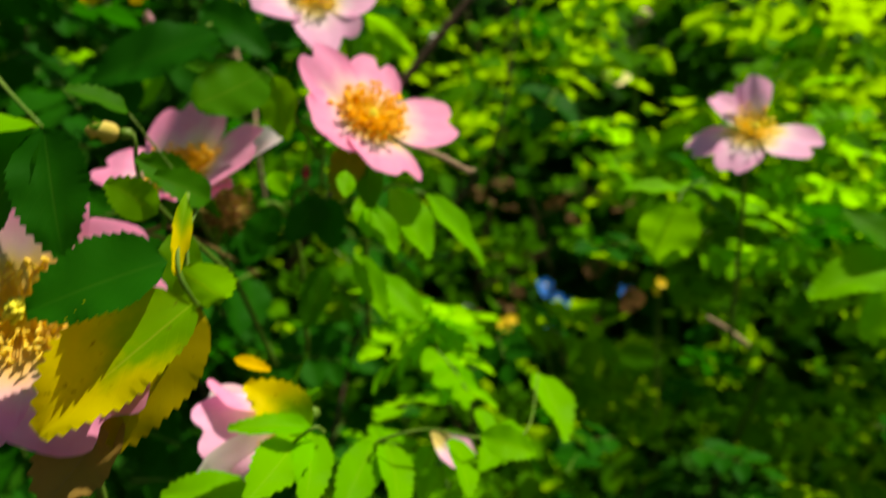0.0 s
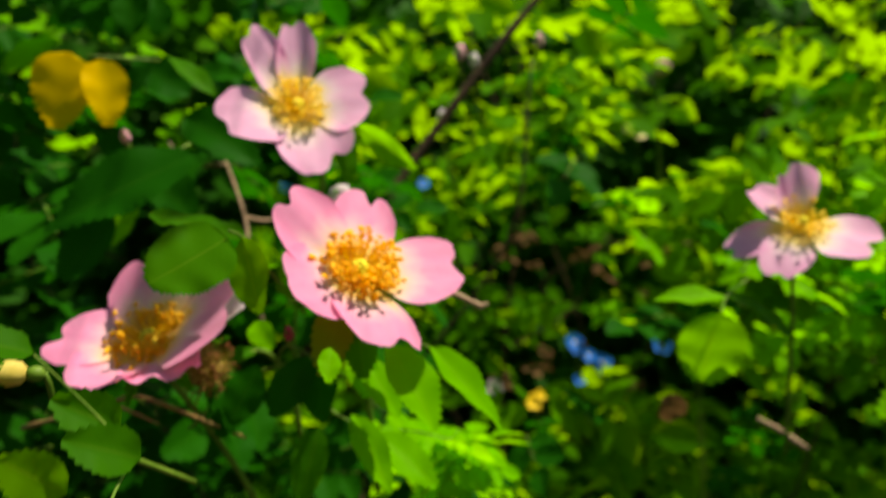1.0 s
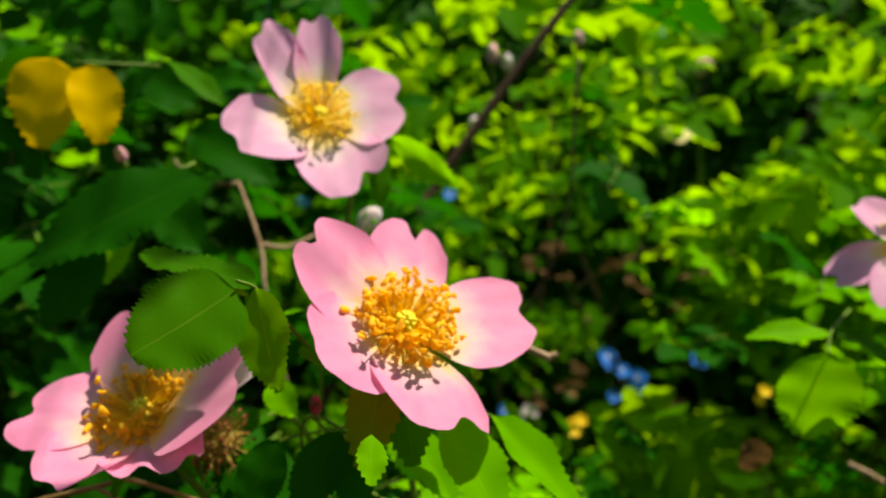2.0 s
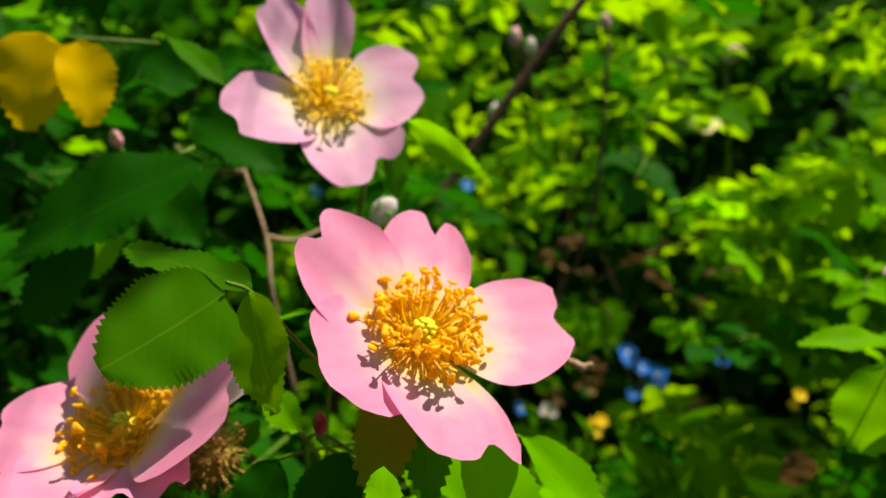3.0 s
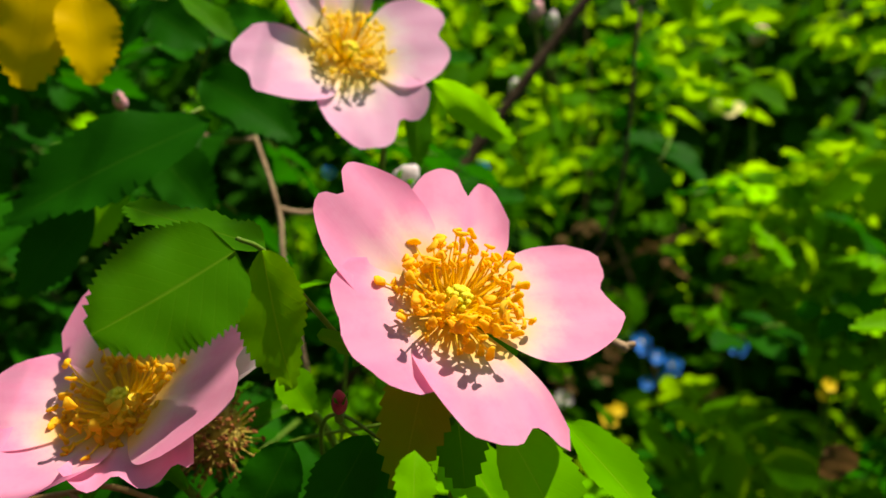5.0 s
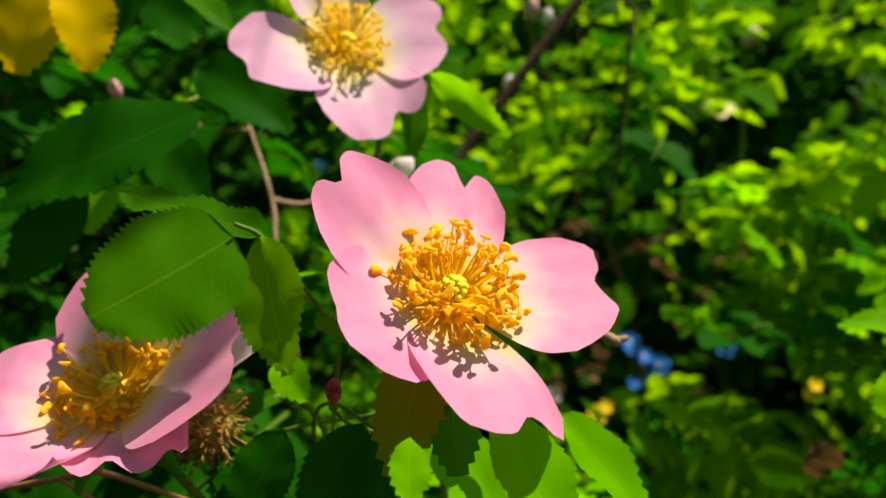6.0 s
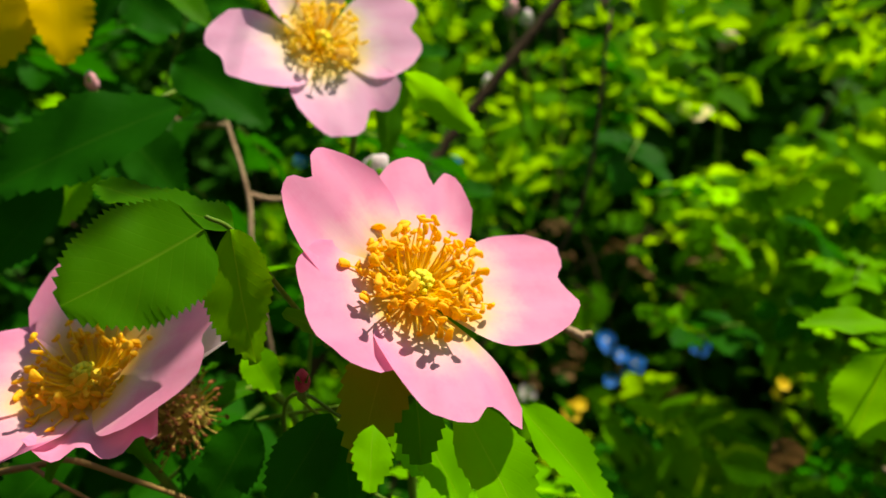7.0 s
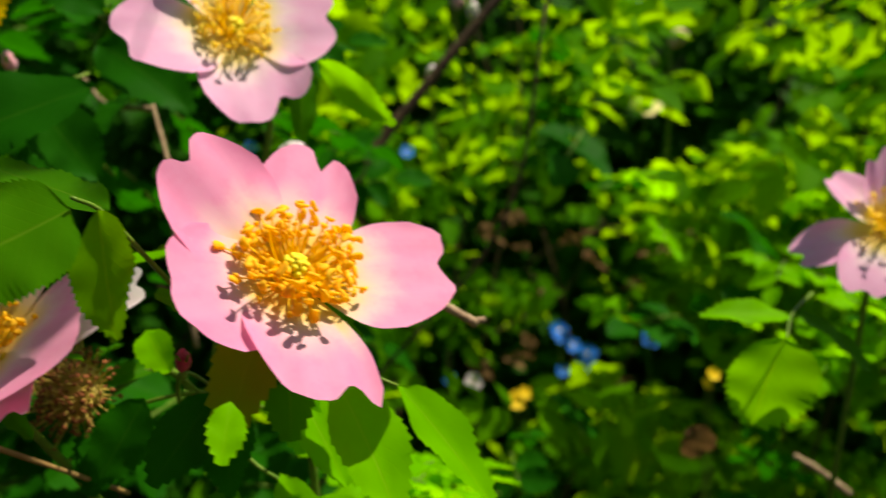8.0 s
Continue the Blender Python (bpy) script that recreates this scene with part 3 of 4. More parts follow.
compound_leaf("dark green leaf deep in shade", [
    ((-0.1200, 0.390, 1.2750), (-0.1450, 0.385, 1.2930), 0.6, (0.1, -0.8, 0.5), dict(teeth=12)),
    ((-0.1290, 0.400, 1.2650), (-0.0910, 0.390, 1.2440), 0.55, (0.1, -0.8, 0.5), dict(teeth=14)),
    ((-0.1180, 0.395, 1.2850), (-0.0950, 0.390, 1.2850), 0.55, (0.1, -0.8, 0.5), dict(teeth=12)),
], [(-0.14, 0.42, 1.26), (-0.1290, 0.40, 1.265), (-0.118, 0.395, 1.285)], LEAF_SHADED)
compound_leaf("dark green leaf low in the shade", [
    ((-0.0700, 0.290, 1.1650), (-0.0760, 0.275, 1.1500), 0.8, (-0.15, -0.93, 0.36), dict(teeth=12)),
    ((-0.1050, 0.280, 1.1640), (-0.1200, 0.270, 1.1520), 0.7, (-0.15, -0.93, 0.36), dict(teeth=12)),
    ((-0.0640, 0.285, 1.1860), (-0.0570, 0.278, 1.1785), 0.7, (0.2, -0.9, 0.2), dict(teeth=8, mat=LEAF_SUNLIT, label="leaflet in sunlit lime colour")),
    ((-0.0280, 0.276, 1.1780), (-0.0230, 0.268, 1.1640), 0.6, (0.2, -0.9, 0.3), dict(teeth=9, mat=LEAF_SUNLIT, label="leaflet in sunlit lime colour")),
], [(-0.10, 0.31, 1.14), (-0.0700, 0.29, 1.165), (-0.0450, 0.286, 1.172), (-0.028, 0.278, 1.177)], LEAF_SHADED)
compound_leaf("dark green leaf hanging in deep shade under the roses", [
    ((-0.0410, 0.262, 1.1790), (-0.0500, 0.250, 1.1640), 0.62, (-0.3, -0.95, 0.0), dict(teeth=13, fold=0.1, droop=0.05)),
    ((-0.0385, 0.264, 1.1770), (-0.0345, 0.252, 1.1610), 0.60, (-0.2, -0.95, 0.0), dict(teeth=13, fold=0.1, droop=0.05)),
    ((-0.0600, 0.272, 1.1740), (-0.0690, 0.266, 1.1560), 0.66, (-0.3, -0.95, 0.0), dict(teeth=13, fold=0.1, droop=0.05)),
], [(-0.060, 0.300, 1.150), (-0.056, 0.282, 1.172), (-0.048, 0.268, 1.181), (-0.0385, 0.264, 1.1770)], LEAF_SHADED)
compound_leaf("lime green leaf above the yellow leaf", [
    ((-0.2450, 0.505, 1.3250), (-0.2720, 0.485, 1.3080), 0.66, (0.2, -0.6, 0.75), dict(teeth=12)),
    ((-0.2450, 0.505, 1.3290), (-0.2750, 0.490, 1.3420), 0.60, (0.2, -0.6, 0.75), dict(teeth=12)),
], [(-0.190, 0.56, 1.29), (-0.220, 0.53, 1.318), (-0.2450, 0.505, 1.3270)], LEAF_SUNLIT)
compound_leaf("narrow green leaf catching the light", [
    ((-0.1210, 0.370, 1.2900), (-0.0975, 0.360, 1.2738), 0.36, (0.2, -0.4, 0.9), dict(teeth=12)),
    ((-0.1300, 0.372, 1.2880), (-0.1480, 0.366, 1.2660), 0.4, (0.2, -0.4, 0.9), dict(teeth=12, mat=LEAF_SHADED)),
])
compound_leaf("round lime green leaf folded along its midrib", [
    ((0.1133, 0.352, 1.1712), (0.1064, 0.356, 1.1400), 0.90, (0.12, -0.78, 0.58), dict(teeth=13, fold=0.3, blunt=0.8, droop=0.05)),
    ((0.1190, 0.364, 1.1760), (0.0890, 0.357, 1.1800), 0.34, (0.2, -0.4, 0.9), dict(teeth=12)),
    ((0.1210, 0.366, 1.1770), (0.1480, 0.360, 1.1620), 0.40, (0.3, -0.5, 0.8), dict(teeth=12, mat=LEAF)),
], [(0.135, 0.385, 1.180), (0.1200, 0.365, 1.1765), (0.1133, 0.352, 1.1712)], LEAF_SUNLIT)
compound_leaf("lime green leaf near the drooping rose", [
    ((0.2281, 0.360, 1.1420), (0.1790, 0.350, 1.1305), 0.52, (0.0, -0.5, 0.85), dict(teeth=14)),
    ((0.2280, 0.362, 1.1450), (0.2060, 0.375, 1.1700), 0.6, (0.0, -0.6, 0.7), dict(teeth=12, mat=LEAF)),
    ((0.2330, 0.362, 1.1320), (0.2080, 0.355, 1.1060), 0.6, (0.0, -0.6, 0.7), dict(teeth=12)),
], [(0.26, 0.37, 1.15), (0.2281, 0.36, 1.142)], LEAF_SUNLIT)

# ---- unseen leaf screens added between the sun and the half-shaded rose ----
def sun_screen(label, spot, reach, leaves, seed, size=(0.026, 0.036), spread=0.022):
    """An unseen leafy screen high above a spot, added to keep the sun off it."""
    rng = random.Random(seed)
    mid = Vector(spot) + SUN_WAY * reach
    right = SUN_WAY.orthogonal().normalized()
    up = SUN_WAY.cross(right)
    found = []
    for k in range(leaves):
        a, r = k * 2.4, spread * math.sqrt((k + 0.4) / leaves)
        base = mid + right * r * math.cos(a) + up * r * math.sin(a) + SUN_WAY * rng.uniform(-0.05, 0.05)
        turn = rng.uniform(0, 2 * math.pi)
        way = right * math.cos(turn) + up * math.sin(turn)
        length = rng.uniform(*size)
        found.append((base - way * length / 2, base + way * length / 2, 0.66, SUN_WAY + Vector((rng.uniform(-0.3, 0.3), rng.uniform(-0.3, 0.3), 0)), dict(teeth=9)))
    compound_leaf(label, found, [mid + Vector((-0.28, 0.60, 0.02)), mid + Vector((-0.10, 0.2, 0.03)), mid], LEAF, thick=0.0008)


sun_screen("unseen small leaf screen added to shade the broad leaf", (-0.078, 0.230, 1.223), 0.50, 2, 73, (0.020, 0.026), 0.008)
sun_screen("unseen leaf screen added to shade the lower rose", (-0.080, 0.268, 1.196), 0.60, 3, 71, (0.022, 0.030), 0.016)

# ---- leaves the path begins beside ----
# Two leaflets carry shade in their colour, the third the sunlit tone.
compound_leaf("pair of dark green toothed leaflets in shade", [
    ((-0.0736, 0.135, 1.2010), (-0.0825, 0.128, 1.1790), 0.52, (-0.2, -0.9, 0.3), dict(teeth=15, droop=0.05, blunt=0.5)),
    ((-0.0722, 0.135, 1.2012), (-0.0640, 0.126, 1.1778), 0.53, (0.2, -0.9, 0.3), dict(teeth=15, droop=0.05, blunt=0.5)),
    ((-0.0728, 0.137, 1.2020), (-0.0875, 0.128, 1.2015), 0.5, (0.0, -0.5, 0.85), dict(teeth=12, mat=LEAF_SUNLIT, label="leaflet in sunlit lime colour")),
], [(-0.097, 0.150, 1.224), (-0.084, 0.142, 1.211), (-0.0724, 0.136, 1.2016)], LEAF_SHADED)
compound_leaf("dark and yellowing toothed leaflets close by", [
    ((-0.0432, 0.122, 1.1774), (-0.0651, 0.112, 1.1728), 0.78, (0.0, -0.7, 0.7), dict(teeth=15, mat=LEAF_SHADED)),
    ((-0.0395, 0.122, 1.1702), (-0.0590, 0.102, 1.1540), 0.60, (0.1, -0.7, 0.7), dict(teeth=16, fold=0.6, blunt=0.4, mat=LEAF_TURN, label="green leaflet turning yellow towards its tip")),
    ((-0.0400, 0.130, 1.1670), (-0.0530, 0.116, 1.1440), 0.54, (0.1, -0.8, 0.5), dict(teeth=13, mat=LEAF_AMBER, label="yellow-brown leaflet")),
    ((-0.0545, 0.125, 1.1490), (-0.0665, 0.114, 1.1320), 0.55, (0.1, -0.8, 0.5), dict(teeth=10, mat=LEAF_DEAD, fold=0.5, wave=0.1, label="brown withered leaflet")),
    ((-0.0415, 0.124, 1.1765), (-0.0365, 0.137, 1.1660), 0.66, (0.0, -0.9, 0.3), dict(teeth=9, mat=LEAF_OLIVE)),
    ((-0.0425, 0.132, 1.1895), (-0.0412, 0.121, 1.1765), 0.20, (0.5, -0.8, 0.1), dict(teeth=4, mat=LEAF_TURN, label="narrow yellow-green stipule")),
], [(-0.0435, 0.134, 1.1890), (-0.0422, 0.124, 1.1774), (-0.0397, 0.124, 1.1705), (-0.0402, 0.131, 1.1670)], thick=0.0006)
compound_leaf("curled green leaf by a withered bud", [
    ((-0.0560, 0.170, 1.1874), (-0.0655, 0.165, 1.1958), 0.7, (0.0, -0.8, 0.6), dict(teeth=8, fold=0.5)),
    ((-0.0475, 0.160, 1.1850), (-0.0560, 0.152, 1.1925), 0.66, (0.0, -0.8, 0.6), dict(teeth=10, fold=0.3)),
    ((-0.0560, 0.150, 1.1830), (-0.0650, 0.146, 1.1905), 0.75, (-0.1, -0.85, 0.4), dict(teeth=10, fold=0.2, mat=LEAF_OLIVE, label="olive leaflet")),
    ((-0.0520, 0.152, 1.1800), (-0.0480, 0.144, 1.1650), 0.5, (0.2, -0.85, 0.4), dict(teeth=10, fold=0.2, mat=LEAF_OLIVE, label="olive leaflet")),
    ((-0.0655, 0.160, 1.2050), (-0.0745, 0.152, 1.2115), 0.6, (0.0, -0.6, 0.8), dict(teeth=8)),
], [(-0.0480, 0.145, 1.1655), (-0.0500, 0.152, 1.1790), (-0.0500, 0.160, 1.1850), (-0.0560, 0.165, 1.1900), (-0.0655, 0.160, 1.2050)], thick=0.0004)
compound_leaf("green and yellow leaf under the half-open rose", [
    ((-0.0271, 0.1711, 1.1268), (-0.0447, 0.1616, 1.1321), 0.34, (0.0, -0.6, 0.8), dict(teeth=10)),
    ((-0.0281, 0.1759, 1.1242), (-0.0439, 0.1727, 1.1376), 0.6, (0.2, -0.8, 0.5), dict(teeth=10, mat=LEAF_TURN)),
    ((-0.0311, 0.1762, 1.1232), (-0.0358, 0.1470, 1.1225), 0.43, (0.40, -0.25, 0.88), dict(teeth=10)),
    ((-0.0297, 0.1804, 1.1220), (-0.0239, 0.1507, 1.1181), 0.34, (0.40, -0.25, 0.88), dict(teeth=10)),
    ((-0.0421, 0.1671, 1.1123), (-0.0614, 0.1592, 1.1155), 0.5, (0.0, -0.6, 0.8), dict(teeth=12)),
    ((-0.0471, 0.1727, 1.1440), (-0.0376, 0.1727, 1.1423), 0.4, (0.0, -0.7, 0.7), dict(teeth=6, mat=LEAF_GOLD)),
], [(-0.0244, 0.1742, 1.1245), (-0.0273, 0.1720, 1.1262), (-0.0376, 0.1696, 1.1178)], LEAF_SUNLIT)
compound_leaf("green leaf low in the hedge", [
    ((-0.0173, 0.2220, 1.1022), (-0.0226, 0.1870, 1.0989), 0.37, (0.40, -0.25, 0.88), dict(teeth=10)),
    ((-0.0136, 0.2220, 1.1018), (-0.0042, 0.1909, 1.0973), 0.37, (0.40, -0.25, 0.88), dict(teeth=10)),
    ((0.0082, 0.2220, 1.1040), (0.0159, 0.1949, 1.1013), 0.37, (0.40, -0.25, 0.88), dict(teeth=10)),
    ((0.0168, 0.2107, 1.1090), (0.0352, 0.2107, 1.1048), 0.55, (0.1, -0.8, 0.6), dict(teeth=10)),
    ((0.0363, 0.2633, 1.0908), (0.0193, 0.2268, 1.0964), 0.34, (0.40, -0.25, 0.88), dict(teeth=10)),
    ((0.0456, 0.3158, 1.0971), (0.0537, 0.2733, 1.0885), 0.38, (0.40, -0.25, 0.88), dict(teeth=10)),
], [(-0.0158, 0.2192, 1.0980), (-0.0141, 0.2115, 1.1069), (0.0012, 0.2124, 1.1107), (0.0168, 0.2107, 1.1090), (0.0350, 0.2500, 1.0960), (0.0439, 0.3000, 1.1020)], LEAF_SUNLIT)

# ---- twigs ----
def twig(label, points, r0, r1, material=TWIG, forks=()):
    base = Vector(points[0])
    thing = empty("twig", Matrix.Translation(base), label, "twig")
    part("branch", tube_bm([Vector(p) - base for p in points], r0, r1, 8, 0.12), material, thing)
    for fork in forks:
        part("fork", tube_bm([Vector(p) - base for p in fork], r1 * 1.1, r1 * 0.5, 7, 0.12), material, thing)
    return thing


twig("dark slanting stem behind the roses", [(-0.1174, 0.5362, 1.101), (-0.0524, 0.5794, 1.2164), (-0.0179, 0.5938, 1.2639), (0.0314, 0.6082, 1.3258), (0.0986, 0.6298, 1.4034)], 0.0038, 0.0030, BARK)
twig("pale dry forked twig behind the leaves", [(-0.122, 0.42, 1.270), (-0.112, 0.41, 1.2420), (-0.1040, 0.40, 1.2260), (-0.0994, 0.395, 1.2110), (-0.0975, 0.39, 1.1944), (-0.094, 0.40, 1.15)], 0.0007, 0.0011, TWIG, [[(-0.1006, 0.398, 1.2157), (-0.090, 0.40, 1.2140), (-0.080, 0.41, 1.2180)], [(-0.112, 0.41, 1.2420), (-0.135, 0.42, 1.2440), (-0.150, 0.43, 1.2560)]])
twig("short pale dry twig beside the open rose", [(-0.030, 0.30, 1.203), (-0.0121, 0.30, 1.1972), (0.0012, 0.30, 1.1925), (0.0140, 0.30, 1.1858)], 0.0010, 0.0012, TWIG, [[(0.0130, 0.30, 1.1862), (0.0160, 0.30, 1.1872)]])


twig("thin brown stems crossing under the half-shaded rose", [(-0.150, 0.285, 1.150), (-0.1085, 0.268, 1.1635), (-0.0985, 0.266, 1.1660), (-0.088, 0.270, 1.1605), (-0.070, 0.285, 1.145)], 0.0008, 0.0006, RED_STEM, [[(-0.1085, 0.268, 1.1635), (-0.099, 0.262, 1.1625), (-0.090, 0.262, 1.158)]])


# ---- buds, spent blooms and small flowers ----
def rose_bud(label, place, way, size, material, stem, group="rose buds"):
    """A closed bud: twisted petals in a cup of sepals on its stem."""
    m = facing(place, way)
    thing = empty("rose_bud", m, label, "bud", group)
    part("bud", lathe_bm([(0.10 * size, -0.1 * size), (0.30 * size, 0.1 * size), (0.36 * size, 0.4 * size), (0.28 * size, 0.75 * size), (0.08 * size, 1.0 * size)], 12, 0.10, 3), material, thing)
    part("hip", lathe_bm([(0.08 * size, -0.5 * size), (0.2 * size, -0.38 * size), (0.22 * size, -0.2 * size), (0.16 * size, -0.06 * size)], 10), GREEN_STEM, thing)
    for k in range(5):
        part("sepal", leaf_bm(0.95 * size, 0.26 * size, 4, 0.4, -0.1, 0.03, k), LEAF, thing, "", pose(0, 0, 0, 0, 0, 72 * k) @ pose(0, 0.14 * size, -0.08 * size, 68, 0, 0))
    back = m.inverted()
    part("stem", tube_bm([(0, 0, -0.48 * size)] + [back @ Vector(p) for p in stem], 0.08 * size, 0.10 * size, 7), GREEN_STEM, thing)
    return thing


def near(p, dx, dy, dz):
    return (p[0] + dx, p[1] + dy, p[2] + dz)


for label, place, way, size, mat in (
    ("withered straw-coloured rosebud with brown tips", (-0.0700, 0.164, 1.2005), (-0.9, -0.3, 0.1), 0.0070, STRAW),
    ("small red rosebud between green sepals", (-0.0448, 0.2560, 1.1855), (0.05, -0.1, 1), 0.0044, BUD_RED),
    ("cream and pink rosebud in the shade", (-0.1436, 0.370, 1.2530), (-0.1, -0.3, 1), 0.0062, BUD_PINK),
    ("faded white rosebud behind the open rose", (-0.0493, 0.360, 1.2230), (0.6, -0.4, 0.6), 0.0110, PETAL_WHITE),
    ("pink rosebud high in the hedge", (0.2110, 0.897, 1.3330), (0.2, -1, 0.35), 0.0230, BUD_PINK),
    ("pale pink rosebud in the hedge", (0.0004, 0.629, 1.3188), (0.1, -0.3, 1), 0.0119, BUD_PINK),
    ("pale white rosebud in the hedge", (0.0108, 0.641, 1.3144), (0.1, -0.3, 1), 0.0107, PETAL_WHITE),
    ("pink rosebud beside the dark stem", (0.0617, 0.641, 1.3278), (0.0, -0.3, 1), 0.0100, BUD_PINK),
    ("pale pink rosebud low on the dark stem", (-0.0154, 0.622, 1.2712), (0.2, -0.3, 1), 0.0104, PETAL_WHITE),
):
    rose_bud(label, place, way, size, mat, [near(place, 0.002, 0.012, -2.2 * size), near(place, 0.01, 0.05, -6 * size)])

STRAW_STAMENS = []
for data, end in STAMENS:
    old = data.copy()
    old.materials.clear()
    old.materials.append(STRAW)
    STRAW_STAMENS.append((old, end))


def spent_rose(label, centre, normal, count, seed, stem):
    """A bloom that has dropped its petals: straw filaments, dark anthers, hanging sepals."""
    rng = random.Random(seed)
    m = facing(centre, normal)
    thing = empty("spent_rose", m, label, "flower")
    part("disc", lathe_bm([(0.0034, -0.002), (0.0066, -0.0006), (0.0070, 0.0018), (0.0050, 0.0042), (0.0014, 0.0050)], 18, 0.08, 7), STRAW, thing)
    for k in range(count):
        data, end = STRAW_STAMENS[rng.randrange(8)]
        s = rng.uniform(0.72, 1.05)
        place = pose(0, 0, 0, 0, 0, k * 137.508) @ pose(0, 0.0015 + 0.002 * k / count, 0, -(10 + 75 * (k / count) ** 0.7) + rng.uniform(-14, 14), 0, 0) @ Matrix.Diagonal((s, s, s, 1))
        stamen = part("stamen", data, None, thing, "", place)
        part("anther", rng.choice(ANTHERS["old"]), None, stamen, "", Matrix.Translation(end) @ pose(0, 0, 0, rng.uniform(-60, 60), rng.uniform(-60, 60), 0) @ Matrix.Diagonal((0.75, 0.62, 0.75, 1)))
    part("hip", lathe_bm([(0.0009, -0.0115), (0.0026, -0.0090), (0.0034, -0.0062), (0.0028, -0.0036), (0.0034, -0.0022)], 12), GREEN_STEM, thing)
    for k in range(5):
        part("sepal", leaf_bm(0.018, 0.0048, 5, 0.35, 0.45, 0.05, k), LEAF, thing, "", pose(0, 0, 0, 0, 0, 72 * k + 20) @ pose(0, 0.0024, -0.0030, -30, 0, 0))
    back = m.inverted()
    part("stem", tube_bm([(0, 0, -0.011)] + [back @ Vector(p) for p in stem], 0.0009, 0.0012, 8), GREEN_STEM, thing)
    return thing


spent_rose("spent rose with straw stamens and dark brown anthers", (-0.0815, 0.285, 1.1705), (-0.20, -0.85, 0.35), 260, 31, [(-0.066, 0.300, 1.172), (-0.06, 0.315, 1.15), (-0.06, 0.33, 1.10)])


def small_flower(name, label, place, way, radius, material, heart, seed, group, foot=(0.01, 0.02, -0.12)):
    """A little five-petalled meadow flower on a thin stem."""
    rng = random.Random(seed)
    m = facing(place, way, rng.uniform(0, 72))
    thing = empty(name, m, label, "flower", group)
    for k in range(5):
        part("petal", petal_bm(radius, radius * 0.95, 0.06, 0.0, 0.1, 0.05, 0.0, k, 0.0, 0.0, 6), material, thing, "", pose(0, 0, 0, 0, 0, 72 * k) @ pose(0, 0.1 * radius, 0, 8, 0, 0))
    part("heart", lathe_bm([(0.2 * radius, -0.02 * radius), (0.24 * radius, 0.08 * radius), (0.12 * radius, 0.18 * radius), (0.03 * radius, 0.2 * radius)], 10), heart, thing)
    back = m.inverted()
    part("stem", tube_bm([(0, 0, -0.03 * radius), back @ Vector(near(place, 0.003, 0.01, -0.03)), back @ Vector(near(place, *foot))], 0.0006, 0.0009, 6), GREEN_STEM, thing)
    return thing


# Flower shapes added as stand-ins for far blue seen through hedge gaps.
for k, (x, y, z, r) in enumerate(((0.1480, 1.21, 0.9620, 0.013), (0.1520, 1.22, 0.9510, 0.011), (0.1900, 1.21, 0.9280, 0.015), (0.1800, 1.20, 0.9130, 0.012), (0.1700, 1.22, 0.9380, 0.011), (0.2900, 1.25, 0.9440, 0.015), (0.1560, 1.21, 0.9020, 0.010), (-0.0057, 0.95, 0.9665, 0.008), (-0.0525, 0.90, 1.2208, 0.007), (-0.1846, 0.80, 1.2232, 0.006), (0.2667, 1.30, 1.4378, 0.010))):
    small_flower("blue_flower", "blue flower shape standing in for a far blue gap in the hedge", (x, y, z), (0.2, -0.8, 0.55), r, BLUE, CREAM, k, "blue flowers")
for k, (x, y, z, r) in enumerate(((0.058, 0.777, 1.003, 0.0085), (0.066, 0.78, 1.009, 0.006), (0.173, 0.600, 1.085, 0.0045), (0.171, 0.605, 1.077, 0.004))):
    small_flower("yellow_flower", "small bright yellow flower in the hedge", (x, y, z), (0.2, -0.8, 0.5), r, YELLOW, YELLOW, 20 + k, "yellow flowers")
small_flower("cream_flower", "pale cream flower catching the sun", (0.1965, 0.950, 1.2735), (0.1, -0.68, 0.72), 0.0180, CREAM, CREAM, 40, "pale flowers", (0.01, 0.12, -0.10))
small_flower("white_flower", "small white flower low in the hedge", (0.020, 0.80, 1.012), (0.0, -0.9, 0.4), 0.008, PETAL_WHITE, CREAM, 41, "pale flowers")
compound_leaf("round brown withered leaf", [
    ((0.1125, 0.424, 1.1150), (0.1065, 0.424, 1.1000), 0.85, (0.0, -0.95, 0.2), dict(teeth=8, fold=0.3, blunt=0.9, wave=0.08)),
], material=LEAF_OLD)
twig("pale broken dry twig low in the hedge", [(0.1625, 0.45, 1.0922), (0.1740, 0.45, 1.0855), (0.1890, 0.45, 1.0745)], 0.0013, 0.0018, TWIG)
# fallen pink petal lying on the low leaves
tagged(part("petal", petal_bm(0.018, 0.011, 0.1, 0.0, 0.4, 0.1), PETAL_PALE, m=stand((0.0010, 0.246, 1.0965), (0.9, -0.1, -0.75), (0.3, -0.9, 0.3))), "fallen pale pink petal caught on leaves", "petal")


# ---- hedge foliage ----
def leaf_template(rows=4):
    """A small leaflet as arrays: places for a length of 1, quads and UVs."""
    verts, quads = [], []
    for r in range(rows + 1):
        v = r / rows
        half = 0.30 * (math.sin(math.pi * v**0.8) ** 0.8 if 0 < r < rows else 0.03)
        for u in (-1, 0, 1):
            verts.append((u * half, v, abs(u) * half * 0.3 - 0.12 * v * v))
    for r in range(rows):
        for c in range(2):
            a = 3 * r + c
            quads.append((a, a + 1, a + 4, a + 3))
    return np.array(verts), np.array(quads), np.array([((i % 3) / 2, (i // 3) / rows) for i in range(len(verts))])


def unit(v):
    return v / np.linalg.norm(v)


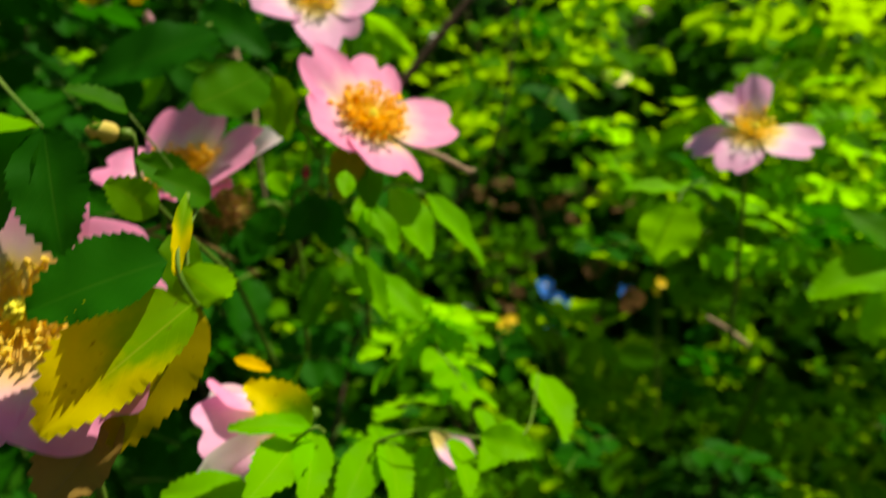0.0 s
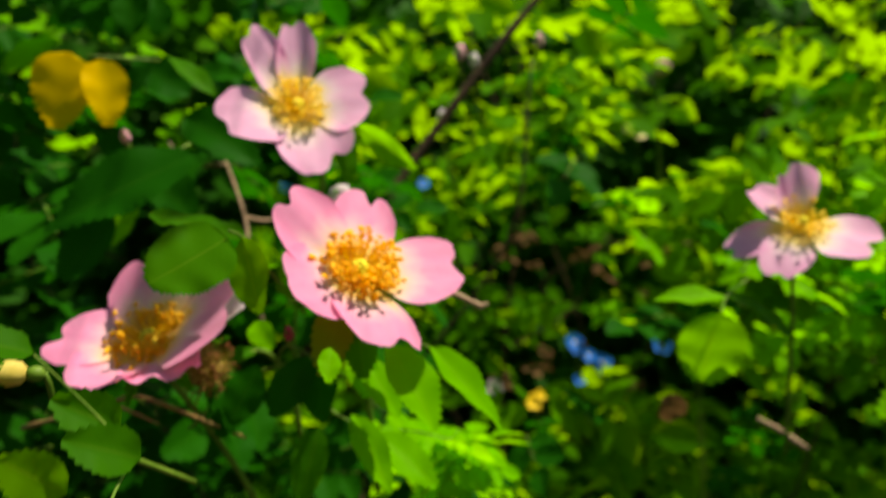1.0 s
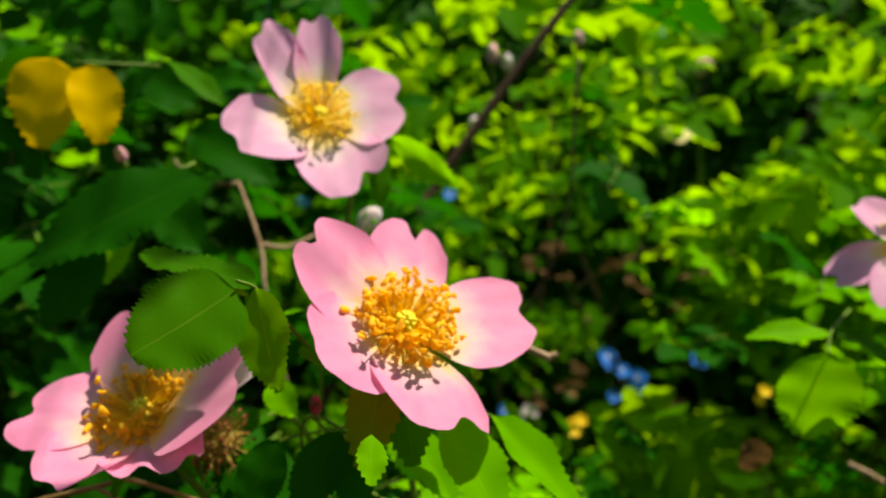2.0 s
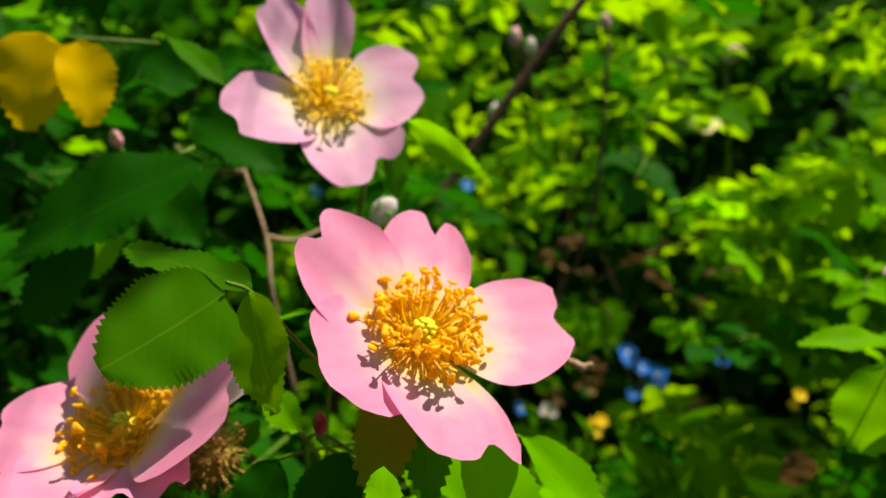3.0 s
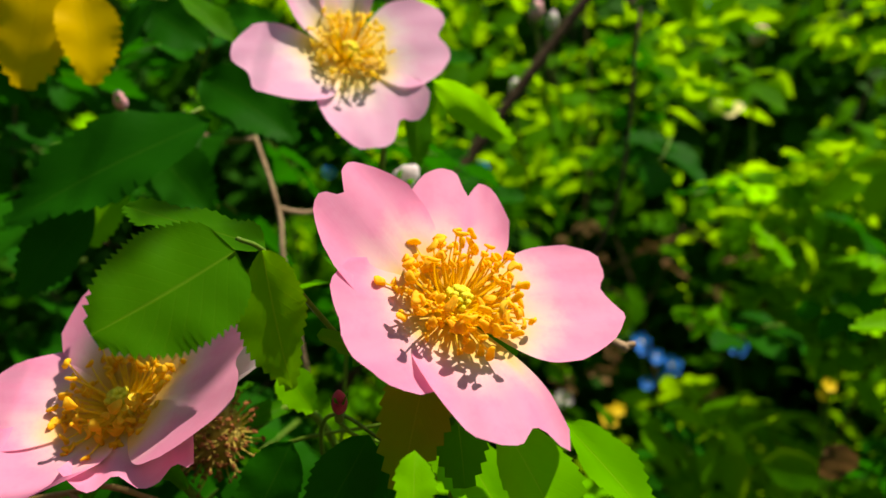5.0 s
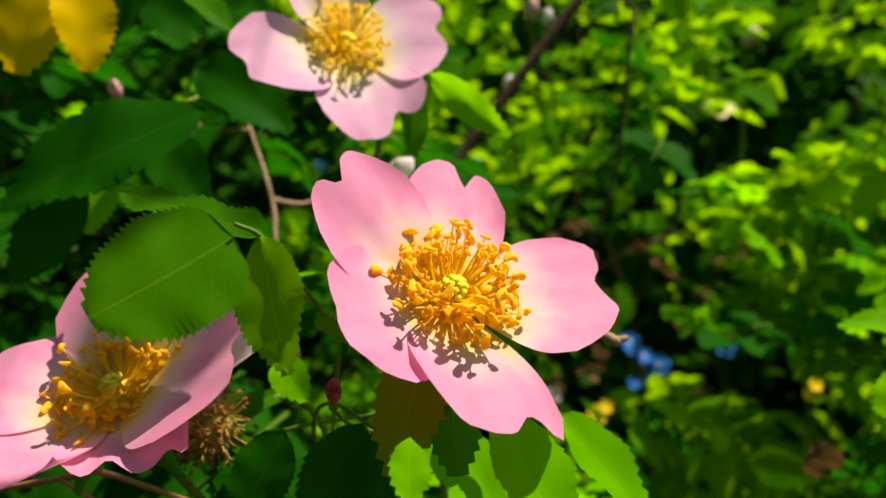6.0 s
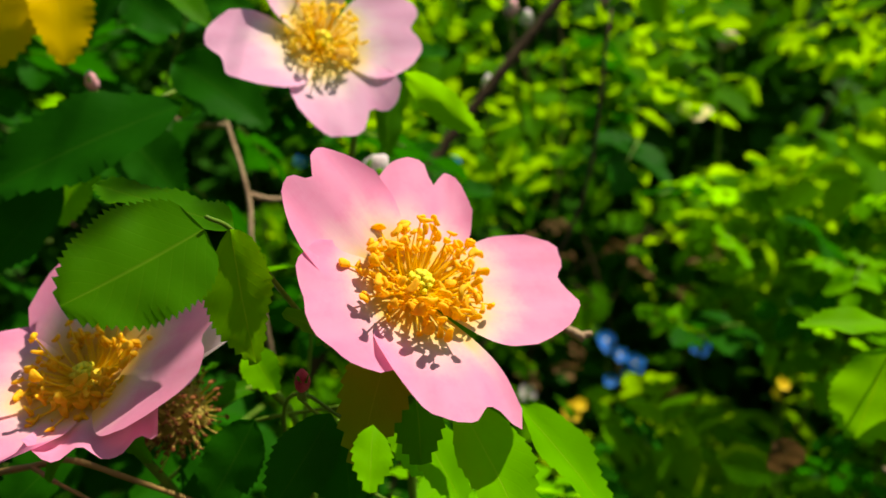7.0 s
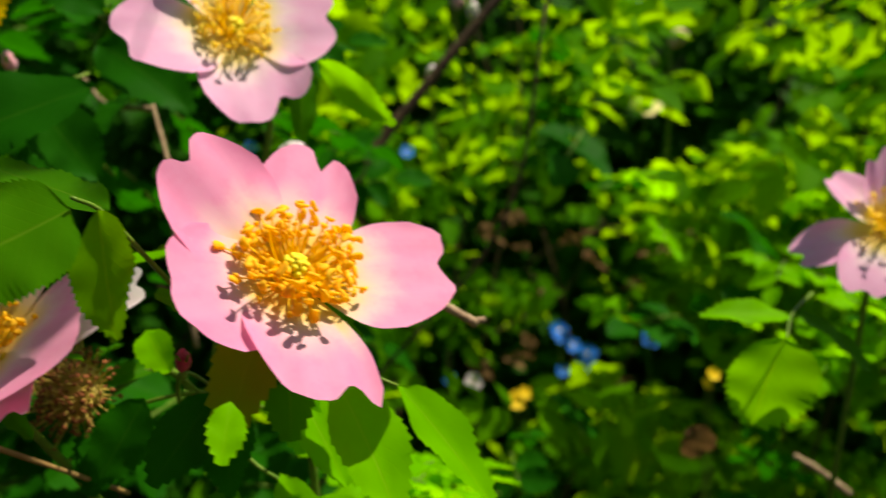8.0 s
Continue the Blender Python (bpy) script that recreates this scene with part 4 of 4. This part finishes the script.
def foliage(name, sprays, material, label, category="hedge"):
    """Many pinnate leaves in one mesh. sprays: (base, way, face, leaflet length, pairs)."""
    tv, tq, tuv = leaf_template()
    places, faces, count = [], [], 0
    rng = np.random.default_rng(7)
    for base, way, face, size, pairs in sprays:
        y = unit(np.array(way))
        z = np.array(face) - y * np.dot(face, y)
        z = unit(z)
        x = np.cross(y, z)
        for k in range(2 * pairs + 1):
            side = 0 if k == 2 * pairs else (1 if k % 2 else -1)
            step = (k // 2 + 0.6) * size * 0.55
            ly = unit(y * (0.5 if side else 1.0) + x * side + z * rng.normal(0, 0.22) + rng.normal(0, 0.14, 3))
            lz = z + rng.normal(0, 0.35, 3)
            lz = unit(lz - ly * np.dot(lz, ly))
            lx = np.cross(ly, lz)
            s = size * (0.75 + 0.3 * rng.random()) * (1.15 if side == 0 else 1.0)
            start = np.array(base) + y * step + z * (-0.12 * step * step / size)
            places.append(start + s * (tv[:, :1] * lx + tv[:, 1:2] * ly + tv[:, 2:] * lz))
            faces.append(tq + count)
            count += len(tv)
    data = bpy.data.meshes.new(name)
    data.from_pydata(np.concatenate(places), [], np.concatenate(faces).tolist())
    layer = data.uv_layers.new(name="UVMap")
    index = np.empty(len(data.loops), dtype=np.int32)
    data.loops.foreach_get("vertex_index", index)
    layer.data.foreach_set("uv", tuv[index % len(tv)].ravel())
    data.materials.append(material)
    data.polygons.foreach_set("use_smooth", [True] * len(data.polygons))
    return tagged(new(name, data), label, category, kind="stuff")


# clearings: (x, z) on the plane y = 1 as seen from the path, and their radius
CLEARINGS = [(-0.075, 1.21, 0.022), (-0.05, 1.25, 0.022), (-0.025, 1.29, 0.022), (0.005, 1.33, 0.022), (0.035, 1.365, 0.022), (0.065, 1.405, 0.022), (0.14, 0.99, 0.055), (0.2325, 1.012, 0.03), (0.31, 1.28, 0.045), (0.03, 1.12, 0.06), (0.10, 1.00, 0.05), (-0.02, 0.93, 0.07), (0.30, 0.95, 0.06), (-0.45, 1.42, 0.08), (0.42, 1.33, 0.05), (0.50, 1.24, 0.04), (0.22, 1.20, 0.04), (0.52, 1.16, 0.08), (0.241, 1.353, 0.045), (0.001, 1.381, 0.022), (0.018, 1.37, 0.022), (0.103, 1.393, 0.022), (-0.027, 1.301, 0.022), (0.208, 1.278, 0.06)]
EYE = (0.0, 0.1, 1.23)


def in_clearing(p):
    k = 0.9 / (p[1] - EYE[1])
    x, z = EYE[0] + (p[0] - EYE[0]) * k, EYE[2] + (p[2] - EYE[2]) * k
    return any((x - a) ** 2 + (z - b) ** 2 < r * r for a, b, r in CLEARINGS)


def scatter(count, box, size, rng, cut, scale, clear=True, lean=-0.5):
    """Sprays in a box, in clumps that follow a noise."""
    found = []
    (x0, x1), (y0, y1), (z0, z1) = box
    while len(found) < count:
        p = (rng.uniform(x0, x1), rng.uniform(y0, y1), rng.uniform(z0, z1))
        if noise.noise(Vector(p) * scale) < cut or (clear and in_clearing(p)):
            continue
        turn = rng.uniform(0, 2 * math.pi)
        way = (math.cos(turn), math.sin(turn) + 0.4 * lean, rng.uniform(-0.7, 0.35))
        face = (rng.gauss(0.25, 0.6), rng.gauss(0.8 * lean, 0.55), 0.9)
        found.append((p, way, face, rng.uniform(*size), rng.choice((2, 2, 3))))
    return found


def spray_things(label, count, box, size, material, seed, cut=-0.2, clear=True, lean=-0.5):
    """Pinnate leaves in front of the hedge, each a thing with its leaflets and stalk, copied from three patterns."""
    rng = random.Random(seed)
    patterns = []
    for k in range(3):
        pairs = (2, 3, 2)[k]
        step = 0.6
        stalk = [(0, 0, 0), (0, 0.5 * pairs * step, 0.02), (0.02, (pairs + 0.3) * step, -0.10)]
        thing = empty("rose_leaf", Matrix.Identity(4), label, "leaf", "leaves before the hedge")
        part("stalk", tube_bm(stalk, 0.028, 0.014, 6, 0.0, 4), GREEN_STEM, thing)
        for j in range(2 * pairs + 1):
            side = 0 if j == 2 * pairs else (1 if j % 2 else -1)
            at = Vector((0, (j // 2 + 0.6) * step, -0.03 * (j // 2) ** 1.5))
            way = Vector((side, 0.55 if side else 1.0, rng.uniform(-0.25, 0.15)))
            length = rng.uniform(0.8, 1.1)
            part("leaflet", leaf_bm(length, length * 0.7, 7, 0.25, 0.12, 0.04, 7 * k + j), material, thing, "", stand(at, way, (rng.uniform(-0.3, 0.3), rng.uniform(-0.3, 0.3), 1)))
        patterns.append(thing)
    for k, (p, way, face, s, _) in enumerate(scatter(count, box, size, rng, cut, 8.0, clear, lean)):
        m = stand(p, way, face)
        thing = patterns[k] if k < 3 else copy_thing(patterns[k % 3], m)
        thing.matrix_basis = m @ Matrix.Diagonal((s, s, s, 1))


def lace(name, count, box, radius, label, seed):
    """Bare thin stems rising through the hedge, each a twig of its own."""
    rng = random.Random(seed)
    (x0, x1), (y0, y1), (z0, z1) = box
    for _ in range(count):
        p = Vector((rng.uniform(x0, x1), rng.uniform(y0, y1), z0))
        way = Vector((rng.uniform(-0.6, 0.6), rng.uniform(-0.15, 0.15), 1))
        points = [p + way * (z1 - z0) * k / 4 + Vector((rng.uniform(-1, 1), rng.uniform(-1, 1), 0)) * 0.03 for k in range(5)]
        fork = [points[2], points[2] + Vector((rng.uniform(-0.12, 0.12), 0.02, 0.06)), points[2] + Vector((rng.uniform(-0.22, 0.22), 0.03, 0.16))]
        twig(label, points, radius * rng.uniform(0.8, 1.4), radius * 0.6, BARK, [fork])


lace("twig", 9, ((-0.25, 0.75), (0.85, 1.45), (0.45, 1.50)), 0.0020, "bare brown stem rising through the hedge", 6)
lace("twig", 2, ((-0.17, -0.05), (0.46, 0.55), (0.85, 1.30)), 0.0012, "thin bare stem behind the leaves", 9)

rng = random.Random(4)
hedge = [p for p in scatter(2500, ((-0.60, 1.05), (0.60, 1.50), (0.66, 1.56)), (0.022, 0.040), rng, 0.05, 5.0) if (p[0][2] > 1.03 or p[0][2] < rng.uniform(0.5, 1.2)) and p[0][2] < 1.26 + 0.20 * p[0][1] and rng.random() > 1.8 * (p[0][2] - 1.24) and p[0][0] > -0.30 * p[0][1] + 0.02]
hedge += scatter(330, ((0.34, 0.80), (0.8, 1.2), (1.02, 1.24)), (0.024, 0.04), rng, 0.0, 9.0, False)
hedge += scatter(130, ((0.24, 0.42), (0.85, 1.2), (1.03, 1.20)), (0.024, 0.04), rng, -0.1, 9.0)
foliage("rose_hedge", hedge, LEAF_BULK, "sunlit small-leaved green rose hedge with dark gaps")
# Sunlit and shaded sprays are told apart by leaf colour.
spray_things("small sunlit green rose leaf low before the hedge", 26, ((-0.06, 0.0), (0.31, 0.42), (1.04, 1.115)), (0.012, 0.018), LEAF_SUNLIT, 51, lean=-0.2)
spray_things("green rose leaf low before the hedge", 24, ((0.02, 0.35), (0.42, 0.62), (0.90, 1.10)), (0.016, 0.024), LEAF_SHADED, 52)
spray_things("dark green rose leaf in the shade", 110, ((-0.42, -0.06), (0.43, 0.62), (0.90, 1.26)), (0.024, 0.036), LEAF_SHADED, 53, clear=False)
spray_things("green rose leaf high behind the pale rose", 60, ((-0.42, -0.09), (0.45, 0.66), (1.22, 1.40)), (0.022, 0.032), LEAF_SHADED, 54)
spray_things("sunlit lime rose leaf beside the drooping rose", 8, ((0.18, 0.36), (0.46, 0.62), (1.10, 1.25)), (0.018, 0.026), LEAF_SUNLIT, 56, lean=-0.2)
spray_things("sunlit green rose leaf high before the hedge", 22, ((-0.46, -0.10), (0.55, 0.85), (1.27, 1.48)), (0.018, 0.028), LEAF_SUNLIT, 57, clear=False, lean=-0.2)
spray_things("broad dark green rose leaf before the hedge", 15, ((0.06, 0.42), (0.55, 0.85), (1.10, 1.34)), (0.024, 0.034), LEAF_SHADED, 58)
spray_things("sunlit rose leaf at mid height before the hedge", 26, ((0.30, 0.64), (0.62, 0.88), (1.04, 1.22)), (0.018, 0.026), LEAF_SUNLIT, 59, clear=False, lean=-0.2)
spray_things("small sunlit rose leaf before the dark hedge", 26, ((0.11, 0.37), (0.50, 0.64), (1.11, 1.22)), (0.011, 0.017), LEAF_SUNLIT, 60, clear=False, lean=-0.2)
foliage("dead_leaves", scatter(24, ((0.02, 0.30), (1.00, 1.35), (0.92, 1.14)), (0.012, 0.022), rng, -0.3, 8.0, False), LEAF_OLD, "brown dead leaves caught among the stems", "dead leaves")
# Back leaves and undergrowth get their inner shade from the dark leaf colour.
foliage("hedge_back", [p for p in scatter(5900, ((-1.9, 2.4), (1.65, 2.7), (0.0, 2.05)), (0.06, 0.09), rng, -0.7, 2.0, False) if p[0][2] < 1.30 + 0.27 * p[0][1]], LEAF_FAR_SHADED, "dense dark green leaves deep in the hedge")
foliage("undergrowth", scatter(1700, ((-0.9, 1.2), (0.75, 1.7), (0.03, 0.62)), (0.05, 0.07), rng, -0.5, 3.0, False, -0.2), LEAF_FAR_SHADED, "dark green undergrowth covering the soil", "undergrowth")
# Unseen leaf screens behind and to the left, added to cut sky light.
foliage("sky_screen_behind", scatter(2600, ((-3.0, 3.0), (-2.6, -1.7), (0.0, 2.9)), (0.09, 0.13), rng, -0.6, 2.0, False, 0.5), LEAF_FAR_SHADED, "unseen leaf screen added behind the camera to cut sky light")
foliage("sky_screen_left", scatter(1500, ((-3.2, -2.4), (-1.8, 1.8), (0.0, 2.9)), (0.09, 0.13), rng, -0.6, 2.0, False, 0.0), LEAF_FAR_SHADED, "unseen leaf screen added on the left to cut sky light")
# rough near-black sheet added behind all the leaves for the hedge's inner shade
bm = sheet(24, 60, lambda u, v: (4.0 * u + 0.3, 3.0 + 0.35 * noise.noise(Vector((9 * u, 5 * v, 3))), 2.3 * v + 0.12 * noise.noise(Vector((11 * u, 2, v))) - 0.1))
tagged(part("backdrop", bm, plain_material("hedge_shade", (0.006, 0.02, 0.003), (0.02, 0.05, 0.006), 14.0, 0.9, 0.8, 0.03)), "near-black green sheet standing in for shade behind the hedge leaves", "hedge", kind="structure")
